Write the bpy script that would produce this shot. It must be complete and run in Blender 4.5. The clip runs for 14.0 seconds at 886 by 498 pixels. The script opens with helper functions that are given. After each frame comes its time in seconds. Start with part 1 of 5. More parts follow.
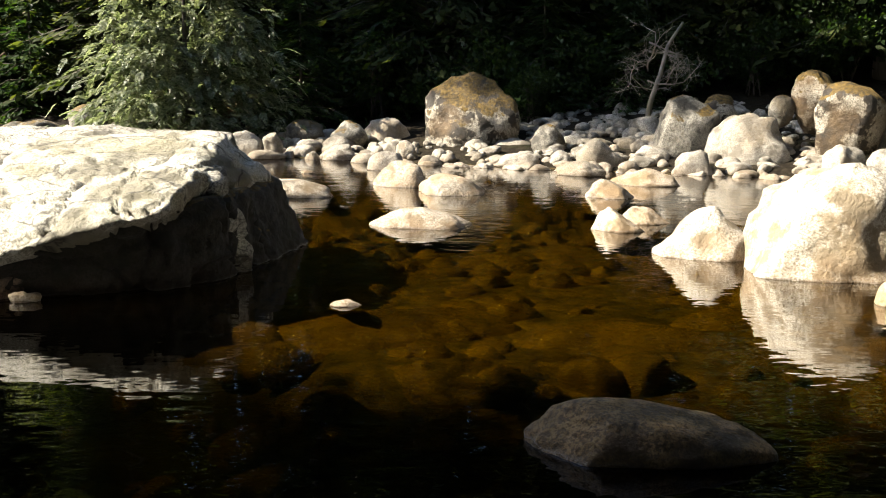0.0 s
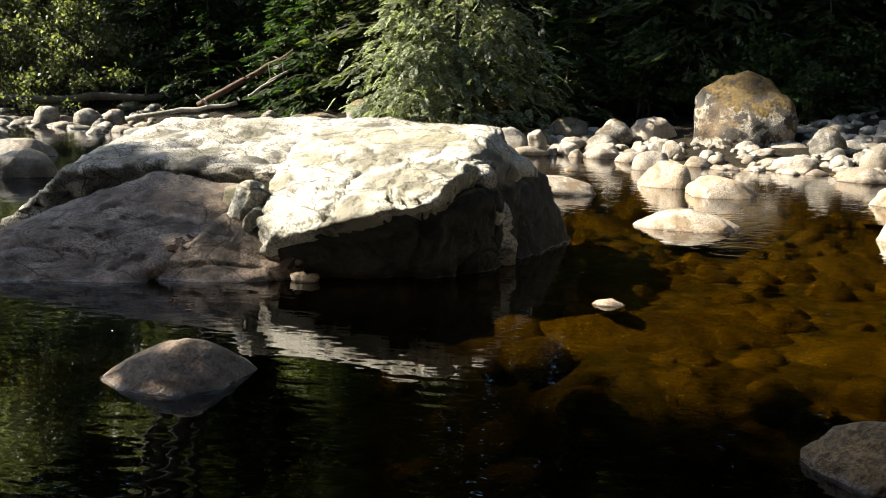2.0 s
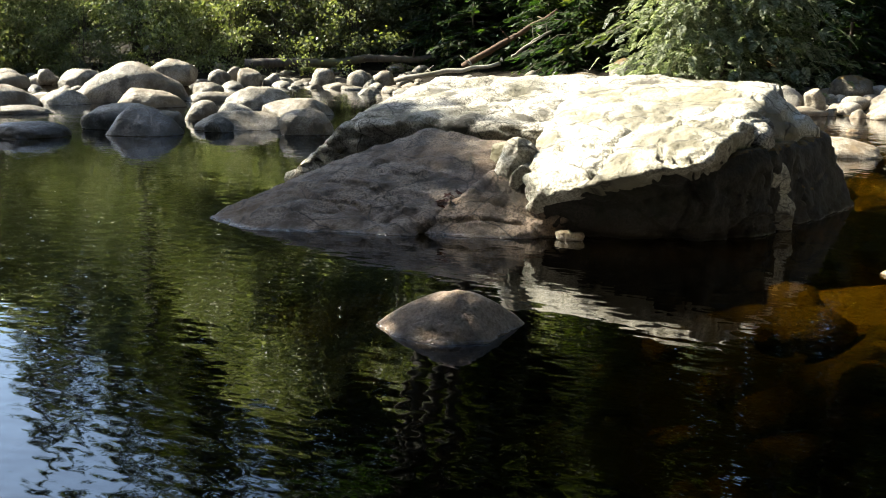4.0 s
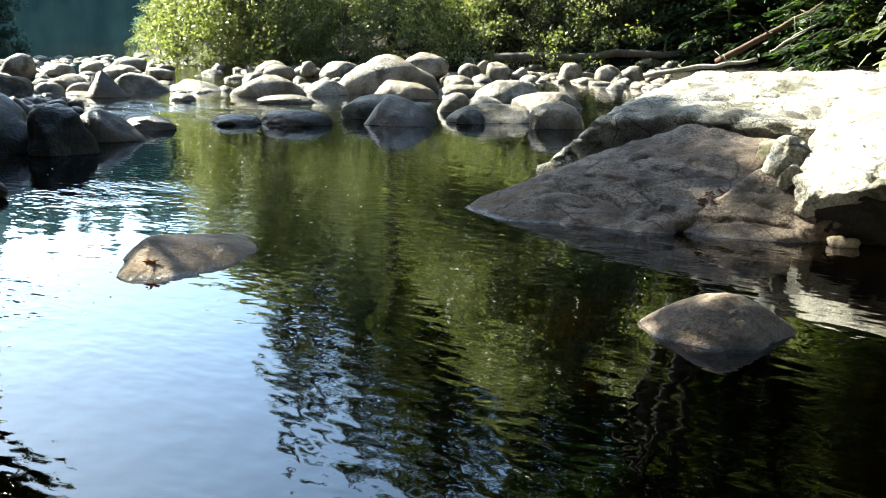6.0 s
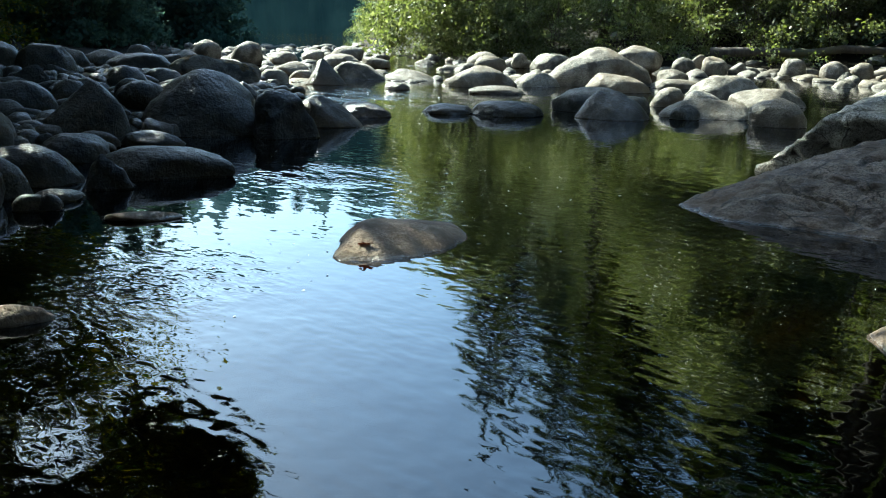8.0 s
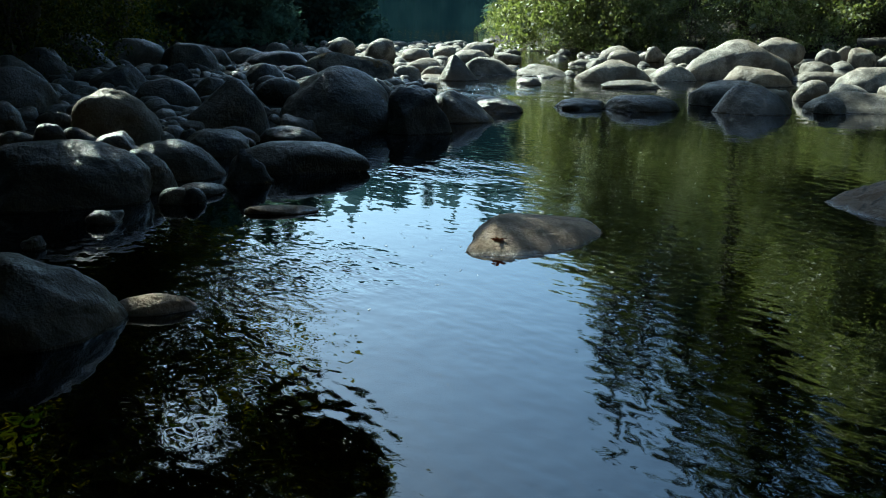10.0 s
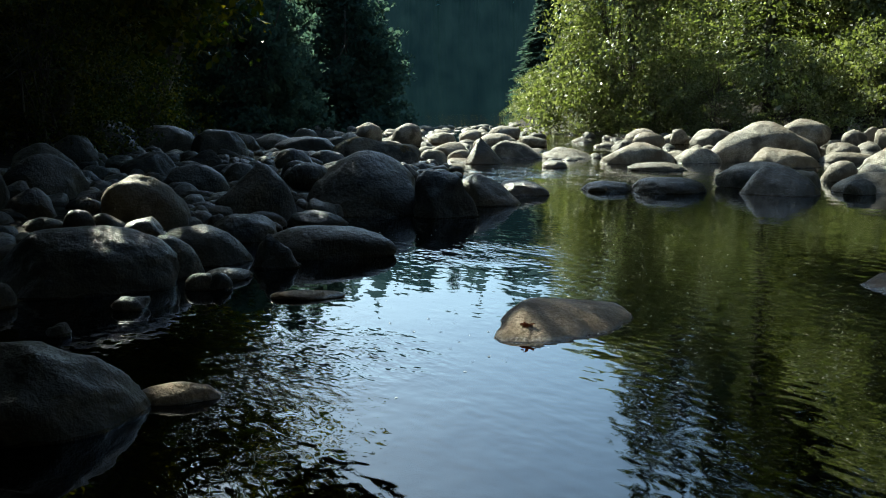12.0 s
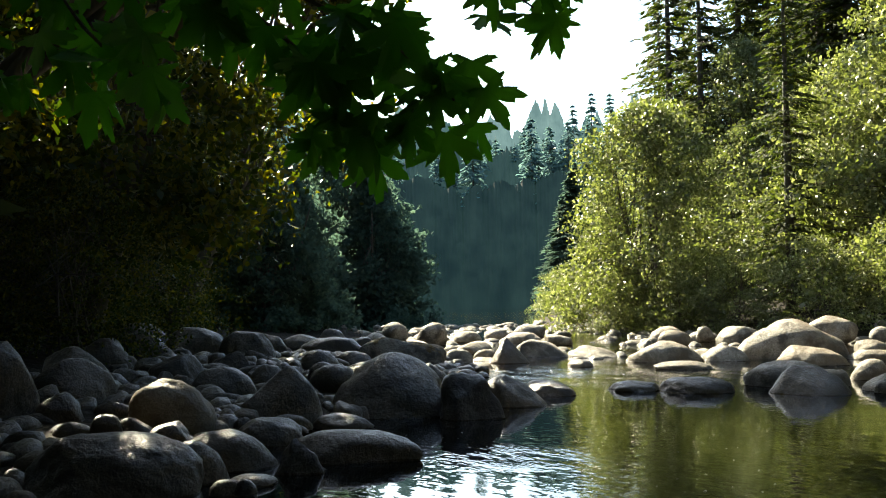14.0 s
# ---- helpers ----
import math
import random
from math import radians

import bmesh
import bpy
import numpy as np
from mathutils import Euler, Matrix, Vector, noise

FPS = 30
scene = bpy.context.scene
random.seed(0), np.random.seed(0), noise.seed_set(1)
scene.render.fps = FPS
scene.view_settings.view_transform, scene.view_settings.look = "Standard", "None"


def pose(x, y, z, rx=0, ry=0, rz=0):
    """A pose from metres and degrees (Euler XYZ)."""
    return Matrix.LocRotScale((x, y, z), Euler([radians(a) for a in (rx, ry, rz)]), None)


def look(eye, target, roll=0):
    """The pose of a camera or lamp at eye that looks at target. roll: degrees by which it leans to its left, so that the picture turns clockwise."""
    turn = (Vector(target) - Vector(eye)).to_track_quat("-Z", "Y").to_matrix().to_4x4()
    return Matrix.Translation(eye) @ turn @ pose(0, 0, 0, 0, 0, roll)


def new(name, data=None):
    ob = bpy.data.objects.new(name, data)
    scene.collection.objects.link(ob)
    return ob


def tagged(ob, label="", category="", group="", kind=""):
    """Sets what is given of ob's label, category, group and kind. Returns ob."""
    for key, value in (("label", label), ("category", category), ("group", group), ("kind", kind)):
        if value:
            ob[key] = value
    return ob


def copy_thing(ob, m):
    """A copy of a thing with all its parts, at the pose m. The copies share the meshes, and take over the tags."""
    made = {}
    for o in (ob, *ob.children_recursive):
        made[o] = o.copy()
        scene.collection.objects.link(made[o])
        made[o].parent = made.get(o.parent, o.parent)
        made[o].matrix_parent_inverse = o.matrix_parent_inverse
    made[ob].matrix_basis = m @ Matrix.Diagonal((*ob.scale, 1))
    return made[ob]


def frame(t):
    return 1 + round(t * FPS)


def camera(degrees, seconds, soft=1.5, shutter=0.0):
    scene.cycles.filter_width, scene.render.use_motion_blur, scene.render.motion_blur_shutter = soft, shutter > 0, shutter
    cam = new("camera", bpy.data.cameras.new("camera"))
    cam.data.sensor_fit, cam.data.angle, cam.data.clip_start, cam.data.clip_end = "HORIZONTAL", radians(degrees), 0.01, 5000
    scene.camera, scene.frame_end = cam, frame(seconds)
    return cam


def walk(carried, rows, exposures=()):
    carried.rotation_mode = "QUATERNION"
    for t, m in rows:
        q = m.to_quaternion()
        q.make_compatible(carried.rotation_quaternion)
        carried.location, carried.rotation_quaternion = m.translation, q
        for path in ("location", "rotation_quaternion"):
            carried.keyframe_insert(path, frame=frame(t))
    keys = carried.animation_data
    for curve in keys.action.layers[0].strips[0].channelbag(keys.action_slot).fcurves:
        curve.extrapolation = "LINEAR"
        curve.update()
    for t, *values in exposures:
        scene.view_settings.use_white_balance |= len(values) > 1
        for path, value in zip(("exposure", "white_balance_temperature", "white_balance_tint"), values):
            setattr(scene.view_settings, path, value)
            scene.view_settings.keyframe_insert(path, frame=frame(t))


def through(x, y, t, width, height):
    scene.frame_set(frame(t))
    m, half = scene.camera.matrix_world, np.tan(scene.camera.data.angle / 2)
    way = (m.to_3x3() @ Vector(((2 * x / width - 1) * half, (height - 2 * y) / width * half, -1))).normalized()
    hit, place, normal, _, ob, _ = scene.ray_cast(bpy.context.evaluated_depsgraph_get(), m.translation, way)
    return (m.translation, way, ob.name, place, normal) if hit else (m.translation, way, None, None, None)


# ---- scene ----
cam = camera(47.4, 14.0, soft=1.0)
PATH = [
    (0, (-0.554, -0.237, 1.522), (-0.486, 1.736, 1.203), 0.8),
    (0.5, (-0.579, -0.218, 1.516), (-0.628, 1.756, 1.196), 0.6),
    (1, (-0.588, -0.205, 1.511), (-0.778, 1.762, 1.199), 0.4),
    (1.5, (-0.61, -0.19, 1.5), (-0.922, 1.758, 1.172), 0.8),
    (2, (-0.629, -0.185, 1.496), (-1.06, 1.74, 1.165), 1.4),
    (2.5, (-0.643, -0.177, 1.489), (-1.169, 1.72, 1.137), 1.7),
    (3, (-0.689, -0.155, 1.479), (-1.33, 1.699, 1.093), 1.7),
    (3.2, (-0.692, -0.143, 1.473), (-1.384, 1.691, 1.079), 1.4),
    (5.3, (-0.832, -0.211, 1.441), (-1.97, 1.382, 1.029), 1.2),
    (5.5, (-0.852, -0.187, 1.437), (-2.015, 1.387, 1.027), 1.5),
    (6, (-0.879, -0.187, 1.43), (-2.154, 1.294, 1.005), 0.5),
    (6.5, (-0.906, -0.173, 1.422), (-2.255, 1.237, 0.985), 0.3),
    (7, (-0.924, -0.183, 1.418), (-2.355, 1.148, 0.997), 0.4),
    (7.5, (-0.941, -0.188, 1.412), (-2.444, 1.057, 0.975), 0.7),
    (8, (-0.957, -0.202, 1.415), (-2.499, 0.992, 0.971), 1.0),
    (8.5, (-0.991, -0.203, 1.408), (-2.598, 0.898, 0.952), 1.0),
    (9, (-1.006, -0.208, 1.402), (-2.651, 0.828, 0.933), 0.7),
    (9.2, (-0.998, -0.222, 1.402), (-2.657, 0.789, 0.926), 0.7),
    (11.3, (-1.08, -0.166, 1.394), (-2.796, 0.777, 0.987), -0.7),
    (11.5, (-1.089, -0.167, 1.396), (-2.808, 0.784, 1.024), -0.7),
    (12, (-1.086, -0.169, 1.402), (-2.819, 0.784, 1.108), -0.5),
    (12.5, (-1.07, -0.175, 1.419), (-2.822, 0.765, 1.197), -1.0),
    (13, (-1.043, -0.186, 1.438), (-2.809, 0.74, 1.288), -1.2),
    (13.5, (-1.031, -0.203, 1.451), (-2.799, 0.73, 1.401), -0.8),
    (14, (-1.022, -0.210, 1.458), (-2.794, 0.713, 1.553), -0.9),
]
EXPOSURES = [(0, 2.3, 6500, 7), (3.2, 2.4, 6500, 5), (5.5, 3.05, 6300, -2), (6.8, 2.85, 6050, -4), (9.2, 1.9, 5450, -14), (11.5, 1.7, 5800, -12), (12.6, 2.1, 6500, -5), (14, 2.7, 7200, 0)]
walk(cam, [(t, look(eye, target, roll)) for t, eye, target, roll in PATH], EXPOSURES)

# ---- world and sun ----
SUN_LEFT, SUN_UP = 92.0, 38.0      # degrees left of +y, degrees above the horizon
world = bpy.data.worlds.new("sky_world")
scene.world = world
world.use_nodes = True
wn = world.node_tree.nodes
sky = wn.new("ShaderNodeTexSky")
sky.sky_type = 'NISHITA'
sky.sun_disc = False
sky.sun_elevation = radians(SUN_UP)
sky.sun_rotation = radians(-SUN_LEFT)
sky.ozone_density = 4.0
sky.dust_density = 1.6
world.node_tree.links.new(sky.outputs[0], wn["Background"].inputs[0])
wn["Background"].inputs[1].default_value = 0.083
sun_data = bpy.data.lights.new("sun", 'SUN')
sun_data.energy = 5.0
sun_data.angle = radians(0.53)
sun_data.color = (1.0, 0.90, 0.76)
sun = new("sun", sun_data)
a, e = radians(SUN_LEFT), radians(SUN_UP)
sun.matrix_world = look((-math.sin(a) * math.cos(e) * 50, math.cos(a) * math.cos(e) * 50, math.sin(e) * 50), (0, 0, 0))

# ---- materials ----


class Nodes:
    """A small wrapper to write node materials briefly."""

    def __init__(self, name):
        self.mat = bpy.data.materials.new(name)
        self.mat.use_nodes = True
        self.tree = self.mat.node_tree
        self.bsdf = self.tree.nodes["Principled BSDF"]
        self.out = self.tree.nodes["Material Output"]
        self.pos = self.add("ShaderNodeNewGeometry").outputs["Position"]

    def add(self, kind, **values):
        n = self.tree.nodes.new(kind)
        for k, v in values.items():
            if isinstance(v, bpy.types.NodeSocket):
                self.tree.links.new(v, n.inputs[k])
            else:
                n.inputs[k].default_value = v
        return n

    def link(self, a, b):
        self.tree.links.new(a, b)

    def noise(self, scale, detail=4.0, rough=0.55, stretch=None, vector=None):
        v = vector or self.pos
        if stretch:
            v = self.add("ShaderNodeMapping", Vector=v, Scale=stretch).outputs[0]
        return self.add("ShaderNodeTexNoise", Vector=v, Scale=scale, Detail=detail, Roughness=rough).outputs["Fac"]

    def voronoi(self, scale, out="Distance"):
        return self.add("ShaderNodeTexVoronoi", Vector=self.pos, Scale=scale).outputs[out]

    def ramp(self, fac, stops):
        n = self.add("ShaderNodeValToRGB", Fac=fac)
        el = n.color_ramp.elements
        while len(el) < len(stops):
            el.new(0.5)
        for p, (at, c) in zip(el, stops):
            p.position = at
            p.color = (c, c, c, 1) if isinstance(c, (int, float)) else (*c, 1)
        return n.outputs["Color"]

    def mix(self, fac, a, b, mode='MIX'):
        n = self.tree.nodes.new("ShaderNodeMix")
        n.data_type, n.blend_type = 'RGBA', mode
        for s, v in ((n.inputs["Factor"], fac), (n.inputs[6], a), (n.inputs[7], b)):
            if isinstance(v, bpy.types.NodeSocket):
                self.link(v, s)
            else:
                s.default_value = v if isinstance(v, (int, float)) else (*v, 1)
        return n.outputs[2]

    def calc(self, op, a, b=0.0, c=0.0):
        n = self.tree.nodes.new("ShaderNodeMath")
        n.operation = op
        for s, v in zip(n.inputs, (a, b, c)):
            if isinstance(v, bpy.types.NodeSocket):
                self.link(v, s)
            else:
                s.default_value = v
        return n.outputs[0]

    def bump(self, height, strength, distance, normal=None):
        n = self.add("ShaderNodeBump", Height=height, Strength=strength, Distance=distance)
        if normal:
            self.link(normal, n.inputs["Normal"])
        return n.outputs[0]

    def axis(self, which):
        return self.add("ShaderNodeSeparateXYZ", Vector=self.pos).outputs[which]

    def random(self):
        return self.add("ShaderNodeObjectInfo").outputs["Random"]

    def island(self):
        return self.tree.nodes["Geometry"].outputs["Random Per Island"]

    def finish(self, colour, rough, normal=None):
        for v, s in ((colour, "Base Color"), (rough, "Roughness"), (normal, "Normal")):
            if v is None:
                continue
            if isinstance(v, bpy.types.NodeSocket):
                self.link(v, self.bsdf.inputs[s])
            else:
                self.bsdf.inputs[s].default_value = v if isinstance(v, (int, float)) else (*v, 1)
        return self.mat


def rock_material(name, light, mid, dark, stain, moss=0.0, rough=0.8, blotch=2.2, cracks=False, tannin_or_shade=0.5, fissures=1.5, low_band=1.0, film_or_shade=(0.18, 0.101, 0.04), sharp=1.0, vary=0.15):
    m = Nodes(name)
    grain = m.noise(55, 3, 0.7)
    patch = m.noise(blotch, 5, 0.62)
    col = m.ramp(patch, [(0.49 - 0.09 * sharp, dark), (0.49 - 0.01 * sharp, mid), (0.49 + 0.08 * sharp, light)])
    col = m.mix(m.ramp(grain, [(0.42, 0.75), (0.54, 0.0)]), col, dark)
    col = m.mix(m.ramp(m.noise(18, 4, 0.7), [(0.56, 0.0), (0.66, 0.55)]), col, dark)
    col = m.mix(m.ramp(m.noise(1.1, 4, 0.6), [(0.50, 0.0), (0.64, 0.7)]), col, stain)
    spots = m.calc('MULTIPLY', m.ramp(m.voronoi(16, "Distance"), [(0.16, 1.0), (0.30, 0.0)]), m.ramp(m.noise(3.1, 3), [(0.46, 0.0), (0.58, 0.75)]))
    col = m.mix(spots, col, dark)
    # Band near the water: tannin stain, but on 'U' painted shade of the fronts.
    band = m.ramp(m.calc('ADD', m.calc('MULTIPLY', m.axis(2), low_band), m.calc('MULTIPLY', m.noise(2.4, 5, 0.65), 0.5)), [(0.22, 1.0), (0.46, 0.0)])
    col = m.mix(m.calc('MULTIPLY', band, tannin_or_shade), col, film_or_shade)
    each = m.calc('FRACT', m.calc('ADD', m.calc('MULTIPLY', m.random(), 3.7), m.calc('MULTIPLY', m.island(), 5.3)))
    col = m.mix(m.ramp(m.calc('FRACT', m.calc('MULTIPLY', each, 7.0)), [(0.45, 0.0), (1.0, vary)]), col, stain)
    col = m.mix(0.2 + vary * 0.4, col, m.ramp(each, [(0.0, 0.16), (1.0, 0.82)]), 'OVERLAY')
    if moss:
        up = m.add("ShaderNodeSeparateXYZ", Vector=m.tree.nodes["Geometry"].outputs["Normal"]).outputs[2]
        where = m.calc('ADD', m.calc('MULTIPLY', up, 0.45), m.noise(2.6, 5, 0.65))
        cover = m.ramp(where, [(0.98 - moss, 0.0), (1.04 - moss, 1.0)])
        green = m.ramp(m.noise(14, 4, 0.6), [(0.3, (0.016, 0.011, 0.003)), (0.55, (0.085, 0.052, 0.008)), (0.75, (0.16, 0.1, 0.017))])
        col = m.mix(cover, col, green)
    wet = m.ramp(m.calc('ADD', m.axis(2), m.calc('MULTIPLY', m.noise(5, 3), 0.06)), [(0.03, 1.0), (0.055, 0.0)])
    sunk = m.ramp(m.calc('ADD', m.axis(2), 0.5), [(0.40, 1.0), (0.49, 0.0)])
    col = m.mix(m.calc('MULTIPLY', wet, 0.6), col, (0.04, 0.029, 0.019))
    col = m.mix(sunk, col, m.ramp(m.noise(4, 4), [(0.35, (0.15, 0.097, 0.03)), (0.65, (0.30, 0.195, 0.06))]))
    rg = m.mix(wet, m.ramp(m.noise(9), [(0.3, rough - 0.12), (0.7, rough + 0.1)]), (0.133, 0.133, 0.133))
    nrm = m.bump(m.noise(7, 6, 0.68), 0.9, 0.06)
    nrm = m.bump(grain, 0.5, 0.008, nrm)
    if cracks:
        warp = m.add("ShaderNodeTexNoise", Vector=m.pos, Scale=1.8, Detail=4.0).outputs["Color"]
        v = m.mix(0.35, m.pos, warp, 'ADD')
        v = m.add("ShaderNodeMapping", Vector=v, Scale=(0.75, 1.5, 1.5), Rotation=(0.3, 0.2, 0.5)).outputs[0]
        cell = m.add("ShaderNodeTexVoronoi", Vector=v, Scale=fissures)
        cell.feature = 'DISTANCE_TO_EDGE'
        line = m.ramp(cell.outputs["Distance"], [(0.0, 1.0), (0.03, 0.0)])
        line = m.calc('MULTIPLY', line, m.ramp(m.noise(1.7, 3), [(0.36, 0.0), (0.46, 1.0)]))
        col = m.mix(m.calc('MULTIPLY', line, 0.85), col, (0.027, 0.022, 0.016))
        nrm = m.bump(line, -0.8, 0.03, nrm)
    mat = m.finish(col, rg, nrm)
    m.bsdf.inputs["Specular IOR Level"].default_value = 0.4
    return mat


ROCK = {
    'P': rock_material("pale_granite", (0.46, 0.427, 0.365), (0.37, 0.33, 0.265), (0.165, 0.13, 0.084), (0.25, 0.17, 0.088), tannin_or_shade=0.45, low_band=0.85, blotch=3.2),
    'F': rock_material("tan_river_stone", (0.34, 0.25, 0.18), (0.26, 0.187, 0.133), (0.14, 0.1, 0.07), (0.2, 0.135, 0.08), tannin_or_shade=0.35),
    # Darker copy of 'F' for the boulder that lies in shade.
    'G': rock_material("shaded_river_stone", (0.28, 0.175, 0.075), (0.19, 0.12, 0.05), (0.06, 0.042, 0.024), (0.085, 0.058, 0.032), tannin_or_shade=0.3, blotch=3.5),
    'S': rock_material("shore_granite", (0.35, 0.325, 0.28), (0.26, 0.235, 0.195), (0.105, 0.09, 0.069), (0.16, 0.118, 0.068), tannin_or_shade=0.3),
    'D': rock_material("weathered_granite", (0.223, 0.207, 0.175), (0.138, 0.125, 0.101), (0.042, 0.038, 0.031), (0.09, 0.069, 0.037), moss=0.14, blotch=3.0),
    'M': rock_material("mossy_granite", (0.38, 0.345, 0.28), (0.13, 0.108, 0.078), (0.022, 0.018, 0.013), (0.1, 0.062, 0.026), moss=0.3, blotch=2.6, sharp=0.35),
    # The dark band here paints in the stones' shaded lower fronts.
    'U': rock_material("bleached_granite", (0.4, 0.365, 0.305), (0.29, 0.258, 0.205), (0.085, 0.071, 0.052), (0.16, 0.12, 0.074), tannin_or_shade=0.92, blotch=2.4, rough=0.68, low_band=0.48, film_or_shade=(0.045, 0.04, 0.028), vary=0.6),
    # Bank stones, darkened in colour for the tree shade; 'U' serves the sunlit ones.
    'W': rock_material("shade_dark_river_stone", (0.115, 0.094, 0.065), (0.072, 0.058, 0.039), (0.022, 0.018, 0.012), (0.047, 0.034, 0.02), rough=0.42, tannin_or_shade=0.15, blotch=1.8, vary=0.6),
    'K': rock_material("black_wet_rock", (0.048, 0.045, 0.042), (0.032, 0.029, 0.027), (0.016, 0.015, 0.013), (0.037, 0.027, 0.019), rough=0.4, blotch=6, tannin_or_shade=0.1),
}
OUTCROP_PALE = rock_material("outcrop_granite", (0.56, 0.535, 0.465), (0.43, 0.405, 0.34), (0.15, 0.136, 0.102), (0.2, 0.178, 0.105), blotch=1.6, cracks=True, tannin_or_shade=0.2)
OUTCROP_RIDGE = rock_material("cracked_ridge_granite", (0.43, 0.405, 0.35), (0.3, 0.28, 0.235), (0.07, 0.063, 0.048), (0.13, 0.118, 0.075), blotch=2.4, cracks=True, tannin_or_shade=0.2, fissures=3.4)
# Wet moss colour, deepened to carry the shade under the outcrop's lip.
OUTCROP_DARK = rock_material("shade_dark_mossy_rock", (0.029, 0.024, 0.017), (0.018, 0.015, 0.011), (0.008, 0.007, 0.005), (0.021, 0.019, 0.007), moss=0.12, rough=0.85, blotch=5, tannin_or_shade=0.1)
OUTCROP_BROWN = rock_material("outcrop_wedge", (0.27, 0.2, 0.148), (0.19, 0.14, 0.1), (0.075, 0.058, 0.043), (0.11, 0.085, 0.05), blotch=3.0, cracks=True, tannin_or_shade=0.2, fissures=2.6)
OUTCROP_GREY = rock_material("outcrop_slab", (0.30, 0.234, 0.178), (0.195, 0.149, 0.112), (0.07, 0.056, 0.043), (0.15, 0.098, 0.056), blotch=4.2, cracks=True, tannin_or_shade=0.35, fissures=2.2)


def leaf_material(name, a, b, c, through, gloss=0.45, shine=0.22):
    """Leaves: a spread of colours from leaf to leaf, some light passing through the blade."""
    m = Nodes(name)
    col = m.ramp(m.island(), [(0.0, a), (0.5, b), (1.0, c)])
    col = m.mix(m.ramp(m.noise(0.7, 3), [(0.35, 0.5), (0.65, 0.0)]), col, a)
    m.finish(col, gloss)
    m.bsdf.inputs["Specular IOR Level"].default_value = shine
    tr = m.add("ShaderNodeBsdfTranslucent", Color=m.mix(1.0, col, through, 'MULTIPLY'))
    mx = m.add("ShaderNodeMixShader", Fac=0.45)
    m.link(m.bsdf.outputs[0], mx.inputs[1])
    m.link(tr.outputs[0], mx.inputs[2])
    m.link(mx.outputs[0], m.out.inputs[0])
    return m.mat


LEAF_ALDER = leaf_material("alder_leaf", (0.067, 0.08, 0.031), (0.128, 0.144, 0.064), (0.277, 0.283, 0.211), (1.3, 1.4, 0.55), gloss=0.4, shine=0.35)
LEAF_MAPLE = leaf_material("maple_leaf", (0.01, 0.022, 0.004), (0.036, 0.048, 0.007), (0.14, 0.118, 0.014), (2.0, 2.0, 0.45))
LEAF_BIG = leaf_material("big_maple_leaf", (0.02, 0.066, 0.012), (0.04, 0.125, 0.018), (0.09, 0.18, 0.026), (1.8, 2.4, 0.5))
LEAF_CEDAR = leaf_material("cedar_spray", (0.066, 0.083, 0.039), (0.165, 0.182, 0.11), (0.319, 0.33, 0.259), (1.2, 1.3, 0.8))
LEAF_FIR = leaf_material("fir_needles", (0.018, 0.027, 0.008), (0.037, 0.05, 0.013), (0.075, 0.084, 0.024), (1.5, 1.6, 0.6), gloss=0.7)
# Far needles are blued and paled: distance haze mixed into the colour.
LEAF_FAR = leaf_material("haze_blued_spruce_needles", (0.045, 0.072, 0.056), (0.058, 0.088, 0.066), (0.085, 0.118, 0.08), (1.3, 1.5, 1.4), gloss=1.0, shine=0.05)
LEAF_HAZE = leaf_material("haze_paled_spruce_needles", (0.09, 0.15, 0.15), (0.11, 0.175, 0.17), (0.14, 0.21, 0.2), (1.2, 1.3, 1.2), gloss=1.0, shine=0.02)
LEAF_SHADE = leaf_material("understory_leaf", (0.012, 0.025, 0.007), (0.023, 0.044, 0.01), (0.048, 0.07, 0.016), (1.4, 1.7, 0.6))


def bark_material(name, a, b, scale=9):
    m = Nodes(name)
    n = m.noise(scale, 5, 0.65, stretch=(1, 1, 0.22))
    col = m.ramp(n, [(0.3, a), (0.7, b)])
    col = m.mix(m.ramp(m.noise(1.3, 3), [(0.5, 0.0), (0.7, 0.6)]), col, (0.07, 0.075, 0.03))
    return m.finish(col, 0.9, m.bump(n, 0.8, 0.02))


BARK = bark_material("grey_brown_bark", (0.03, 0.024, 0.018), (0.09, 0.075, 0.06))
DEADWOOD = bark_material("bleached_driftwood", (0.132, 0.114, 0.09), (0.252, 0.228, 0.186))
REDWOOD = bark_material("rotten_red_log", (0.03, 0.015, 0.007), (0.085, 0.044, 0.02))


